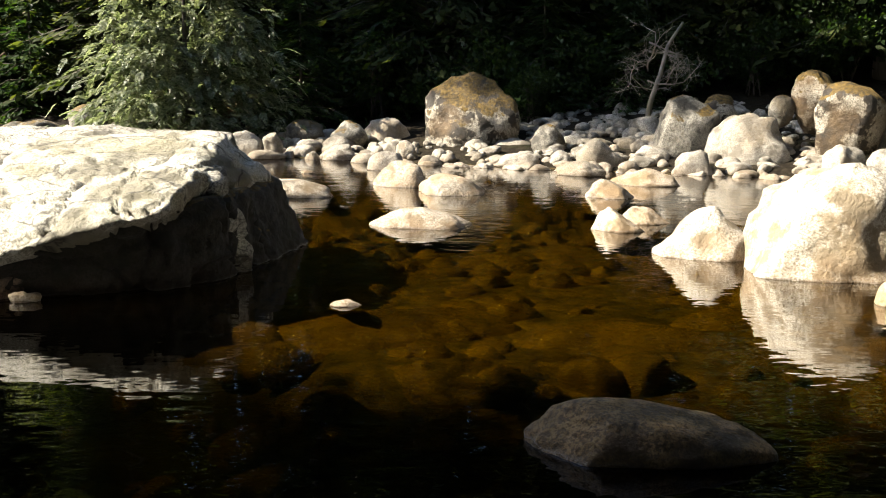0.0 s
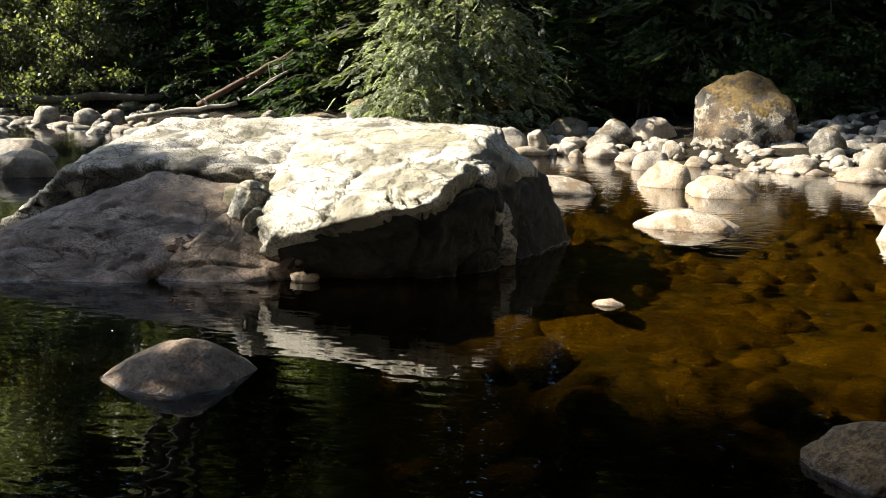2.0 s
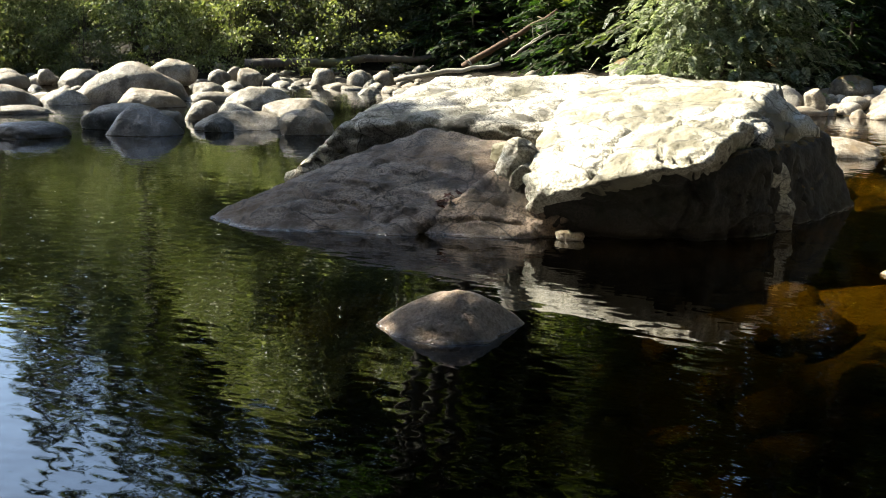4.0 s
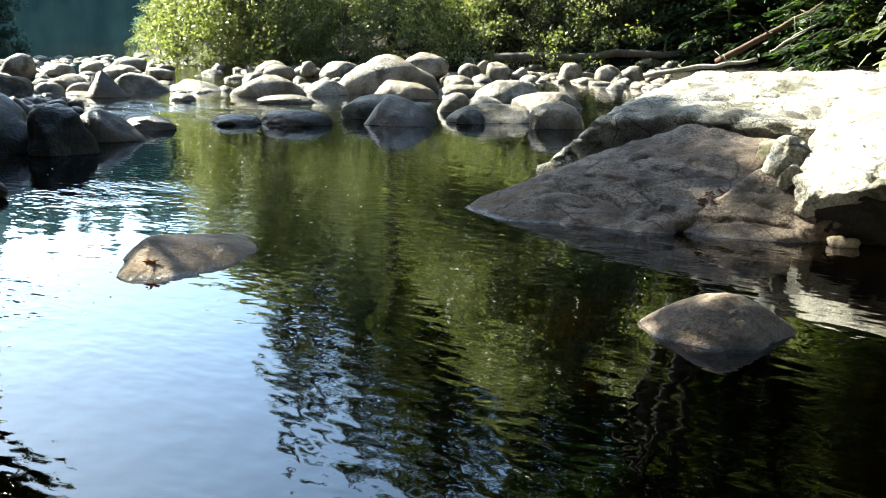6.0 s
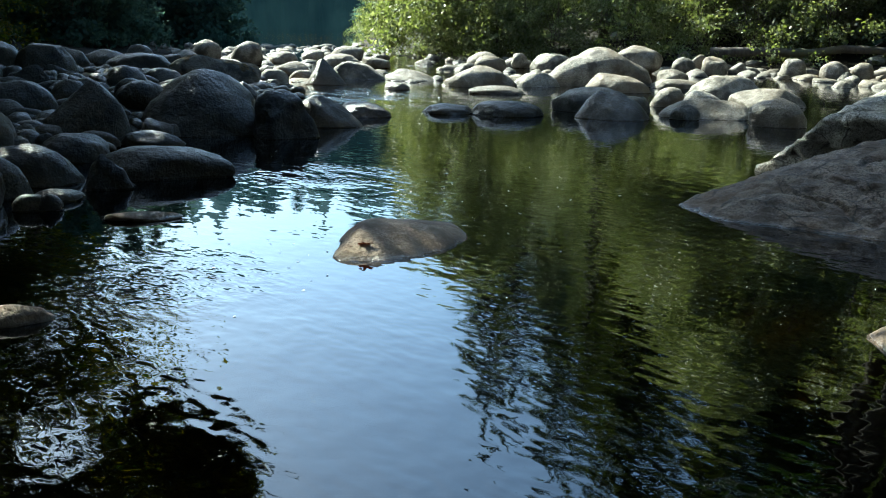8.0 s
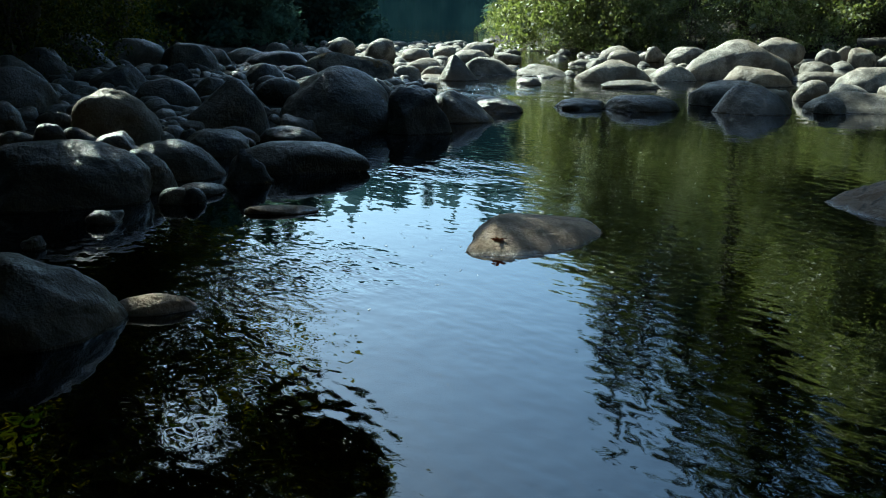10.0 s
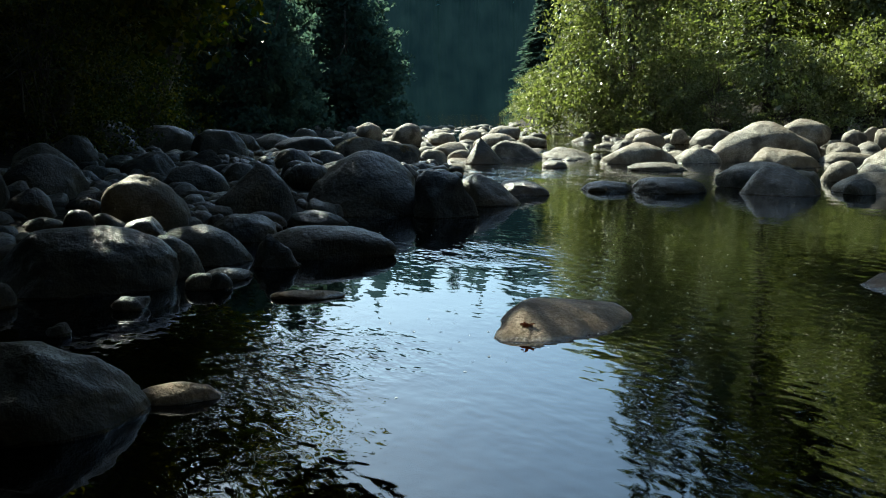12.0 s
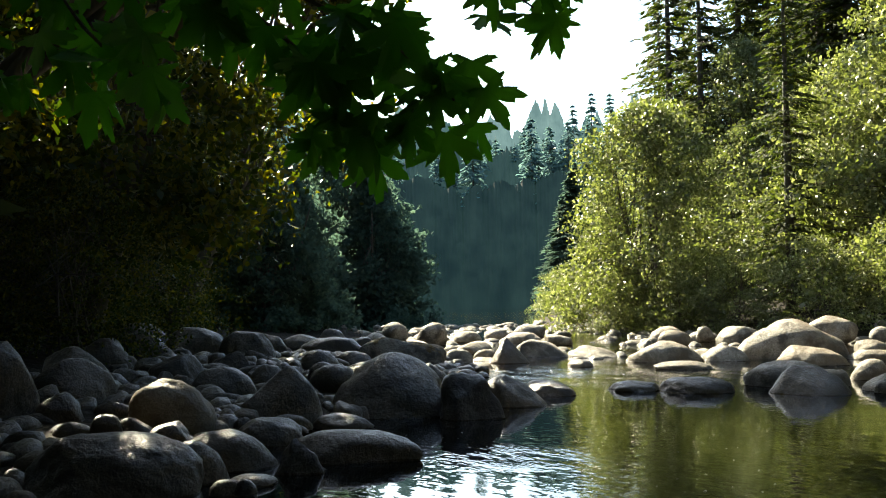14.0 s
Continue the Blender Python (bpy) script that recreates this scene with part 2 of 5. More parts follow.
def ground_material():
    m = Nodes("river_ground")
    z = m.axis(2)
    cells = m.voronoi(5.5, "Color")
    edge = m.voronoi(5.5, "Distance")
    tone = m.ramp(m.add("ShaderNodeSeparateColor", Color=cells).outputs[0], [(0.0, (0.13, 0.083, 0.022)), (0.5, (0.23, 0.15, 0.045)), (1.0, (0.36, 0.24, 0.08))])
    bed = m.mix(m.ramp(edge, [(0.35, 0.0), (0.8, 0.6)]), tone, (0.054, 0.042, 0.018))
    bed = m.mix(m.ramp(m.noise(0.5, 4, 0.6), [(0.40, 0.7), (0.60, 0.0)]), bed, (0.06, 0.051, 0.018))
    # Deep bed darkens by colour, standing for light lost in the water.
    deep_shade = m.ramp(m.calc('ADD', m.calc('ADD', z, 1.0), m.calc('MULTIPLY', m.noise(0.9, 4), 0.25)), [(0.50, 1.0), (0.78, 0.0)])
    # Olive in the west paints the green glow seen on the pool.
    deep_glow = m.ramp(m.calc('ADD', m.calc('MULTIPLY', m.axis(0), 0.1), m.calc('MULTIPLY', m.noise(0.7, 4), 0.35)), [(-0.1, (0.034, 0.032, 0.003)), (0.06, (0.004, 0.0035, 0.0015))])
    bed = m.mix(m.calc('MULTIPLY', deep_shade, 0.97), bed, deep_glow)
    soil = m.ramp(m.noise(3.0, 5, 0.65), [(0.3, (0.006, 0.0045, 0.003)), (0.55, (0.016, 0.012, 0.007)), (0.75, (0.012, 0.014, 0.004))])
    dry = m.ramp(m.calc('ADD', z, m.calc('MULTIPLY', m.noise(2.0), 0.1)), [(0.0, 0.0), (0.07, 1.0)])
    col = m.mix(dry, bed, soil)
    h = m.calc('ADD', m.calc('MULTIPLY', edge, -1.0), m.noise(12, 5, 0.6))
    m.bsdf.inputs["Specular IOR Level"].default_value = 0.1
    return m.finish(col, 0.9, m.bump(h, 0.7, 0.06))


def water_material():
    """Clear brown river water: a Fresnel mirror over a tinted see-through surface, with fine ripples."""
    m = Nodes("river_water")
    fine = m.noise(7.0, 1.0, 0.4, stretch=(1.0, 1.6, 1.0))
    broad = m.noise(2.2, 2, 0.5, stretch=(0.8, 1.5, 1.0))
    calm = m.ramp(m.noise(0.33, 3, 0.5), [(0.36, 0.12), (0.66, 1.0)])
    rough_water = None
    for cx, cy, r in ((-9.0, 4.6, 0.6), (-6.1, 1.8, 0.6), (-16.5, 10.4, 3.0), (-23.0, 16.0, 4.0)):
        d = m.add("ShaderNodeVectorMath", )
        d.operation = 'DISTANCE'
        m.link(m.pos, d.inputs[0])
        d.inputs[1].default_value = (cx, cy, 0)
        k = m.ramp(m.calc('DIVIDE', d.outputs["Value"], r * 1.5), [(0.0, 1.0), (1.0, 0.0)])
        rough_water = k if rough_water is None else m.calc('MAXIMUM', rough_water, k)
    streak = m.ramp(m.noise(1.5, 4, 0.6, stretch=(0.5, 1.4, 1.0)), [(0.42, 0.0), (0.62, 1.0)])
    rough_water = m.calc('MULTIPLY', rough_water, streak)
    height = m.calc('ADD', m.calc('MULTIPLY', fine, m.calc('MULTIPLY', calm, 0.35)), m.calc('MULTIPLY', broad, m.calc('MULTIPLY_ADD', calm, 0.25, 0.2)))
    chop = m.noise(10.0, 2, 0.5, stretch=(0.8, 1.2, 1.0))
    height = m.calc('ADD', height, m.calc('MULTIPLY', m.calc('MULTIPLY', chop, rough_water), 2.0))
    nrm = m.bump(height, 1.0, 0.012)
    x, y = m.axis(0), m.axis(1)
    shelf = m.ramp(m.calc('MULTIPLY_ADD', x, 0.1, 0.5), [(0.28, 0.73), (0.40, 0.57)])
    south = m.ramp(m.calc('SUBTRACT', shelf, m.calc('MULTIPLY', y, 0.1)), [(0.0, 0.0), (0.18, 1.0)])
    west = m.ramp(m.calc('MULTIPLY_ADD', x, -0.1, -0.35), [(0.0, 0.0), (0.2, 1.0)])
    shoal = m.ramp(m.calc('MULTIPLY_ADD', x, -0.1, -1.0), [(0.5, 1.0), (0.8, 0.0)])
    depth = m.calc('MULTIPLY', m.calc('MAXIMUM', south, west), shoal)
    tint = m.add("ShaderNodeBsdfTransparent", Color=m.mix(depth, (0.30, 0.25, 0.045), (0.06, 0.05, 0.009)))
    gloss = m.add("ShaderNodeBsdfGlossy", Color=(1, 1, 1, 1), Roughness=0.02, Normal=nrm)
    facing = m.add("ShaderNodeLayerWeight", Blend=0.5, Normal=nrm).outputs["Facing"]
    mx = m.add("ShaderNodeMixShader", Fac=m.calc('MULTIPLY_ADD', m.calc('POWER', facing, 5.0), 0.94, 0.06))
    m.link(tint.outputs[0], mx.inputs[1])
    m.link(gloss.outputs[0], mx.inputs[2])
    m.link(mx.outputs[0], m.out.inputs[0])
    return m.mat


GROUND = ground_material()
WATER = water_material()

# ---- helpers for meshes ----


def part(name, mesh, material, parent=None, label=""):
    """Links a mesh as one object, under a thing or under a part."""
    if not mesh.materials:
        mesh.materials.append(material)
    ob = new(name, mesh)
    ob.parent = parent
    if label:
        ob["label"] = label
    return ob


def mesh_from(name, verts, faces, smooth=True):
    me = bpy.data.meshes.new(name)
    me.from_pydata([tuple(v) for v in verts], [], [tuple(f) for f in faces])
    if smooth:
        me.polygons.foreach_set("use_smooth", [True] * len(me.polygons))
    me.update()
    return me


BALLS = {}


def ball(sub):
    if sub not in BALLS:
        bm = bmesh.new()
        bmesh.ops.create_icosphere(bm, subdivisions=sub, radius=1.0)
        BALLS[sub] = (np.array([v.co for v in bm.verts]), [[v.index for v in f.verts] for f in bm.faces])
        bm.free()
    return BALLS[sub]


def wobble(p, scale, seed):
    off = Vector((seed * 3.17 % 91, seed * 7.31 % 83, seed * 1.93 % 77))
    return np.array([noise.noise(Vector(q) * scale + off) for q in p])


def stone_mesh(name, w, d, h, seed, sub=4, skew=0.0, peak=0.0, box=0.0, lump=0.13, facets=5, under=None, ledge=0.0, skirt=0.0):
    """A water-worn boulder: a sphere made boxy, cut by flats, leaned, peaked and roughened. Its origin lies at its waterline."""
    rng = random.Random(seed)
    p, faces = ball(sub)
    p = p.copy()
    if box:
        q = np.sign(p) * np.abs(p) ** (1 - 0.55 * box)
        p = p * (1 - box) + q * box
    for _ in range(facets):
        n = np.array([rng.gauss(0, 1), rng.gauss(0, 1), rng.gauss(0.15, 0.7)])
        n /= np.linalg.norm(n)
        cut = rng.uniform(0.62, 0.93)
        over = np.maximum(p @ n - cut, 0)
        p -= np.outer(over * rng.uniform(0.65, 0.95), n)
    base = p.copy()
    k = 1 + lump * 1.5 * wobble(base, 1.2, seed) + lump * 0.7 * wobble(base, 2.7, seed + 5)
    if sub >= 4:
        k += lump * 0.28 * wobble(base, 7.0, seed + 9)
    if sub >= 5:
        k += lump * 0.14 * wobble(base, 16.0, seed + 11)
    p *= k[:, None]
    top = p[:, 2].max()
    z = np.clip(p[:, 2] / top, 0, 1)
    if peak:
        dome = np.sqrt(np.maximum(1 - z * z, 1e-4))
        p[:, :2] *= (1 - peak + peak * (1 - z) / dome)[:, None]
    p[:, 0] += skew * z
    low, high = p[np.abs(p[:, 2]) < 0.15], p[:, 2] > 0
    for i, size in ((0, w), (1, d)):
        a, b = low[:, i].min(), low[:, i].max()
        p[:, i] = (p[:, i] - (a + b) / 2) * size / (b - a)
    under = under if under else min(max(h * 0.9, 0.12), 0.6)
    p[:, 2] = np.where(high, p[:, 2] / top * h, p[:, 2] * under)
    if skirt:
        t = np.clip(-p[:, 2] / under, 0, 0.9)
        p[:, :2] *= np.where(high, 1.0, (1 + skirt * t) / np.sqrt(1 - t * t))[:, None]
    if ledge:
        step = np.floor(p[:, 2] / ledge + 0.6 * wobble(p, 0.9, seed + 3)) * ledge
        p[:, 2] = np.where(p[:, 2] > 0.05, p[:, 2] * 0.6 + step * 0.4, p[:, 2])
    return mesh_from(name, p, faces)


LABEL = {
    'P': ("pale sunlit granite boulder standing in the shallow river", "boulder", "boulders in the pool"),
    'F': ("smooth grey-tan boulder in shaded brown river water", "boulder", ""),
    'G': ("smooth brown-grey boulder in shaded river water close by", "boulder", ""),
    'S': ("rounded pale granite stone on the far shore", "stone", "stones on the far shore"),
    'D': ("grey weathered boulder on the shaded forest bank", "boulder", "bank boulders"),
    'M': ("large granite boulder patched with brown moss", "boulder", "mossy boulders"),
    'U': ("sun-bleached rounded granite stone in the upstream shallows", "stone", "upstream stones"),
    'W': ("grey-brown rounded stone on the shaded bank beside the water", "stone", "dark bank stones"),
    'K': ("jagged black wet rock at the water's edge", "rock", ""),
}


def boulder(kind, x, y, z, w, d, h, turn, seed, **shape):
    size = max(w, d, h) / math.hypot(x, y)
    if kind in 'SD':
        shape.setdefault("box", 0.3)
        shape.setdefault("facets", 8)
        shape.setdefault("lump", 0.14)
    elif kind in 'UW':
        shape.setdefault("box", 0.22)
        shape.setdefault("facets", 4)
        shape.setdefault("lump", 0.085)
    if abs(z) < 0.01 and kind in 'PFGUWK':
        shape.setdefault("skirt", 0.3)
    me = stone_mesh("boulder", w, d, h, seed, 5 if size > 0.13 else 4 if size > 0.04 else 3, **shape)
    ob = part("boulder" if w > 0.6 else "stone", me, ROCK[kind])
    ob.matrix_basis = pose(x, y, z, 0, 0, turn)
    label, category, group = LABEL[kind]
    return tagged(ob, label, category, group)


def tube(path, radii, sides=7):
    """Verts and faces of a tapered tube along a path."""
    verts, faces = [], []
    for i, (p, r) in enumerate(zip(path, radii)):
        p = Vector(p)
        t = (Vector(path[min(i + 1, len(path) - 1)]) - Vector(path[max(i - 1, 0)])).normalized()
        u = t.orthogonal().normalized()
        v = t.cross(u)
        for k in range(sides):
            c = 2 * math.pi * k / sides
            verts.append(p + (u * math.cos(c) + v * math.sin(c)) * r)
    for i in range(len(path) - 1):
        for k in range(sides):
            a, b = i * sides + k, i * sides + (k + 1) % sides
            faces.append((a, b, b + sides, a + sides))
    faces.append(tuple(range(sides))[::-1])
    faces.append(tuple(len(verts) - sides + k for k in range(sides)))
    return verts, faces


def joined(pieces):
    verts, faces = [], []
    for v, f in pieces:
        n = len(verts)
        verts += v
        faces += [tuple(i + n for i in q) for q in f]
    return verts, faces


def blades(name, centre, along, across, material):
    """One mesh of many separate four-cornered leaves."""
    n = len(centre)
    v = np.empty((n, 4, 3))
    lift = np.cross(along, across)
    lift /= np.linalg.norm(lift, axis=1)[:, None] + 1e-9
    fold = np.linalg.norm(across, axis=1)[:, None] * 0.5
    v[:, 0] = centre - along
    v[:, 1] = centre - across + lift * fold
    v[:, 2] = centre + along
    v[:, 3] = centre + across + lift * fold
    me = bpy.data.meshes.new(name)
    me.vertices.add(n * 4)
    me.vertices.foreach_set("co", v.ravel())
    me.loops.add(n * 4)
    me.loops.foreach_set("vertex_index", np.arange(n * 4))
    me.polygons.add(n)
    me.polygons.foreach_set("loop_start", np.arange(n) * 4)
    me.update(calc_edges=True)
    me.materials.append(material)
    return me


def unit(v):
    return v / (np.linalg.norm(v, axis=1)[:, None] + 1e-9)


def clump_leaves(rng, centres, spread, each, length, width, droop=0.3):
    c = np.repeat(centres, each, axis=0)
    c = c + rng.normal(size=c.shape) * np.array([1, 1, 0.6]) * spread
    along = unit(rng.normal(size=c.shape) + np.array([0, 0, -droop]))
    across = unit(np.cross(along, rng.normal(size=c.shape)))
    s = rng.uniform(0.6, 1.3, (len(c), 1))
    return c, along * length / 2 * s, across * width / 2 * s


# ---- ground, river bed and water ----
NEAR_X = (-120, -90, -70, -45, -30, -17, -13, -10.6, -8, -6, -4, -2, 0, 15, 22, 60)
NEAR_Y = (44, 34, 27, 18, 13, 9.2, 5.4, 2.6, 0.3, -1.2, -1.1, -0.6, 0.2, 0.5, -1, -40)
FAR_X = (-120, -90, -70, -45, -33, -22, -14, -8, -3, 1, 6, 12, 16, 22, 60)
FAR_Y = (70, 58, 46, 28, 23.5, 26, 26, 22.5, 20.8, 19.0, 17.3, 14, 9, 2, -36)


def ground_height(x, y):
    x, y = np.asarray(x, float), np.asarray(y, float)
    near, far = np.interp(x, NEAR_X, NEAR_Y), np.interp(x, FAR_X, FAR_Y)
    dn, df = near - y, y - far
    d = np.maximum(dn, df)
    slope = np.where(df > dn, 0.14 + 0.04 * np.clip((x - 1) / 3, 0, 1) * np.clip((16 - x) / 4, 0, 1), 0.085)
    land = slope * d + np.where(d > 7, (d - 7) * 0.16, 0) 
    land = np.minimum(land, 9 + d * 0.02)
    shelf = 7.3 - 1.6 * np.clip((x + 2.2) / 1.2, 0, 1)
    deep = np.where(x < -18, -0.28, -0.25 - 0.95 * np.maximum(np.clip((shelf - y) / 1.8, 0, 1), np.clip((-3.5 - x) / 2, 0, 1)) * np.clip((x + 18) / 3, 0, 1))
    bed = np.maximum(d * np.where(dn > df, 1.0, 0.35), deep)
    return np.where(d > 0, land, bed)


def build_ground():
    n = 200
    s = np.linspace(-1, 1, n)
    sp = np.sinh(s * 4.6) / np.sinh(4.6) * 900
    gx, gy = np.meshgrid(sp - 4, sp + 8)
    gz = ground_height(gx, gy)
    bumps = np.array([noise.noise(Vector((a * 0.9, b * 0.9, 0))) * 0.5 + noise.noise(Vector((a * 0.27, b * 0.27, 3))) for a, b in zip(gx.ravel(), gy.ravel())]).reshape(gx.shape)
    gz = gz + bumps * np.where(gz < 0, 0.07, 0.10)
    verts = np.stack([gx, gy, gz], -1).reshape(-1, 3)
    i = np.arange(n * n).reshape(n, n)
    faces = np.stack([i[:-1, :-1], i[:-1, 1:], i[1:, 1:], i[1:, :-1]], -1).reshape(-1, 4)
    ob = part("ground", mesh_from("ground", verts, faces), GROUND)
    tagged(ob, "brown pebbly river bed rising to dark forest soil banks", "ground", kind="structure")


def build_water():
    nx, ny = 120, 60
    gx, gy = np.meshgrid(np.linspace(-130, 50, nx), np.linspace(-12, 80, ny))
    verts = np.stack([gx, gy, np.zeros_like(gx)], -1).reshape(-1, 3)
    i = np.arange(nx * ny).reshape(ny, nx)
    faces = np.stack([i[:-1, :-1], i[:-1, 1:], i[1:, 1:], i[1:, :-1]], -1).reshape(-1, 4)
    ob = part("water", mesh_from("water", verts, faces), WATER)
    tagged(ob, "clear tea-brown river water with gentle ripples", "water", kind="structure")


build_ground()
build_water()


def gz(x, y):
    return float(ground_height(x, y))


# ---- the broken granite outcrop in the river ----
outcrop = new("granite_outcrop")
outcrop.location = (-3.6, 7.6, 0)
tagged(outcrop, "broad sun-bleached granite outcrop with a grey lower slab in the river", "rock outcrop")


def slab(name, x, y, z, w, d, h, turn, seed, material, label, tilt=(0, 0), **shape):
    ob = part(name, stone_mesh(name, w, d, h, seed, 5, **shape), material, outcrop, label)
    ob.matrix_basis = pose(x + 3.6, y - 7.6, z, tilt[0], tilt[1], turn)
    return ob


def cleaved(name, centre, stretch, planes, seed, material, label, rough=0.05, hard=22, sub=6, parent=None, split=1.0):
    """A rock bounded by cleavage planes (a point and an outward normal each), with worn edges, ledges, fractures and drips."""
    c = np.array(centre)
    p, faces = ball(sub)
    u = p * np.array(stretch)
    u /= np.linalg.norm(u, axis=1)[:, None]
    inv = np.zeros(len(u))
    for q, n in list(planes) + [((c[0], c[1], -0.7), (0, 0, -1))]:
        n = np.array(n, float) / np.linalg.norm(n)
        reach = max((np.array(q) - c) @ n, 0.03)
        inv += np.maximum(u @ n / reach, 1e-3) ** hard
    v = c + u * (inv ** (-1 / hard))[:, None]
    me = mesh_from(name, v, faces)
    nrm = np.empty(len(v) * 3)
    me.vertices.foreach_get("normal", nrm)
    nrm = nrm.reshape(-1, 3)
    steep = 1 - np.abs(nrm[:, 2])
    d = 1.1 * wobble(v, 1.5, seed) + 0.5 * wobble(v * np.array([0.6, 1.4, 1.8]), 3.6, seed + 1) + 0.38 * wobble(v, 9.0, seed + 2) + 0.22 * wobble(v, 20.0, seed + 4)
    d += steep * (1.3 * wobble(v * np.array([1, 1, 0.35]), 4.5, seed + 7) + 0.5 * wobble(v * np.array([1, 1, 0.5]), 10.0, seed + 8))
    bed = wobble(v * np.array([0.5, 1.0, 1.0]), 1.3, seed + 5) * 3.0 + v[:, 2] * 9 - v[:, 1] * 2.0
    saw = bed - np.floor(bed)
    d += (0.3 * saw ** 3 - 0.1) * np.clip(wobble(v, 0.9, seed + 9) * 3 + 0.6, 0, 1)
    for k, (sx, sy, freq) in enumerate(((0.4, 1.3, 2.4), (1.2, 0.5, 1.5), (0.8, 0.8, 4.1))):
        crack = np.abs(wobble(v * np.array([sx, sy, 1.2]), freq, seed + 20 + k))
        d -= split * (1.5, 1.2, 0.6)[k] * np.clip(1 - crack / 0.035, 0, 1)
    v = v + nrm * (rough * d)[:, None]
    me.vertices.foreach_set("co", v.ravel())
    me.update()
    ob = part(name, me, material, parent, label)
    if parent:
        ob.location = (3.6, -7.6, 0)
    return ob


cleaved("main_block", (-2.75, 7.75, 0.3), (1.1, 1.0, 0.7), (
    ((-2.5, 8.6, 1.01), (-0.06, -0.17, 1)), ((-2.64, 7.2, 0.76), (-0.05, -0.42, 0.9)), ((-3.1, 6.80, 0.56), (-0.10, -0.74, 0.7)),
    ((-2.5, 6.88, 0.52), (0.82, -0.94, -2.2)), ((-2.2, 7.4, 0.62), (0.97, -0.18, -0.35)), ((-2.24, 7.8, 0.93), (0.75, -0.1, 0.65)),
    ((-3.62, 6.9, 0.5), (-0.97, -0.24, 0.05)), ((-3.5, 6.55, 0.4), (-0.4, -0.85, -0.3)), ((-2.8, 9.3, 0.5), (0, 1, 0.2))), 301, OUTCROP_PALE,
    "massive white sunlit granite block with a dark shaded front", 0.05, parent=outcrop)
# Dark filler below the lip; its colour puts in the overhang's shade.
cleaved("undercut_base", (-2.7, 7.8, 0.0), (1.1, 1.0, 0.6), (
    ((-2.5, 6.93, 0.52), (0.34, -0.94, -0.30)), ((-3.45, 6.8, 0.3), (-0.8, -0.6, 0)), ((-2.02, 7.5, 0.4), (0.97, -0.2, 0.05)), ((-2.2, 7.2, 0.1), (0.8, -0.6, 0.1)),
    ((-2.6, 7.2, 0.53), (-0.27, 0.05, 1)), ((-2.7, 8.5, 0), (0, 1, 0.2))), 307, OUTCROP_DARK, "mossy rock base, its dark colour standing for shade under the block", 0.045, parent=outcrop)
cleaved("rear_ridge", (-4.6, 9.0, 0.3), (2.0, 1.0, 0.6), (
    ((-4.7, 8.0, 0.76), (-0.03, -0.14, 1)), ((-6.98, 8.08, 0.0), (-0.58, -0.12, 0.82)), ((-7.05, 8.1, 0.0), (-0.9, -0.2, 0.2)),
    ((-5.0, 7.84, 0.7), (-0.08, -1, -0.38)), ((-5.0, 7.88, 0.74), (-0.1, -0.7, 0.8)), ((-2.1, 9.2, 0.5), (1, 0.1, 0.2)), ((-4.5, 10.2, 0.5), (0, 1, 0.3))), 302, OUTCROP_RIDGE,
    "long cracked pale granite ridge", 0.075, parent=outcrop)
cleaved("lower_slab", (-5.0, 7.0, 0.0), (1.3, 1.0, 0.5), (
    ((-4.87, 6.06, 0.0), (0.10, -0.42, 1)), ((-5.8, 6.04, 0.0), (-0.20, -0.355, 1)), ((-5.7, 6.85, 0.3), (-0.78, 0.63, 0.25)), ((-4.4, 7.45, 0.66), (0.25, -0.25, 1)),
    ((-5.1, 5.95, 0.0), (0.35, -0.85, 0.6)), ((-4.27, 6.4, 0.1), (0.9, -0.35, 0.15)), ((-4.02, 7.2, 0.3), (1, 0, 0.1)),
    ((-6.17, 6.22, 0.0), (-0.9, -0.2, 0.3)), ((-5, 7.72, 0.4), (0, 1, 0.15))), 303, OUTCROP_GREY, "grey-brown shaded rock slab sloping into the water", 0.042, hard=30, parent=outcrop, split=0.5)
cleaved("broken_wedge", (-3.78, 6.85, 0.0), (1.0, 0.8, 0.6), (
    ((-4.0, 6.43, 0.0), (0.24, -0.87, 1)), ((-3.86, 7.0, 0.46), (0.14, -0.6, 1)), ((-4.2, 6.6, 0.2), (-0.6, 0.1, 0.5)), ((-4.27, 6.38, 0.05), (-0.9, 0.1, 0.1)),
    ((-3.4, 6.75, 0.2), (0.55, -0.45, 0.6)), ((-3.55, 6.58, 0.0), (0.6, -0.7, 0.3)), ((-3.26, 6.9, 0.1), (1, -0.2, 0)), ((-3.8, 7.3, 0), (0, 1, 0))), 304, OUTCROP_BROWN,
    "cracked warm brown wedge of rock", 0.03, hard=28, sub=5, parent=outcrop, split=0.6)
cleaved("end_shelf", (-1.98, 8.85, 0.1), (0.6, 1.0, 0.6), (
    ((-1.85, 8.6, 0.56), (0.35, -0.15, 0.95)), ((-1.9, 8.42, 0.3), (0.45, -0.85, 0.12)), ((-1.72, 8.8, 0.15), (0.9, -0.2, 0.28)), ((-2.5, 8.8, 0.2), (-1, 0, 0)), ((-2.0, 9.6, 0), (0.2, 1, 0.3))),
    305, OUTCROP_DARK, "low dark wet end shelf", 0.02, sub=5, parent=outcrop)
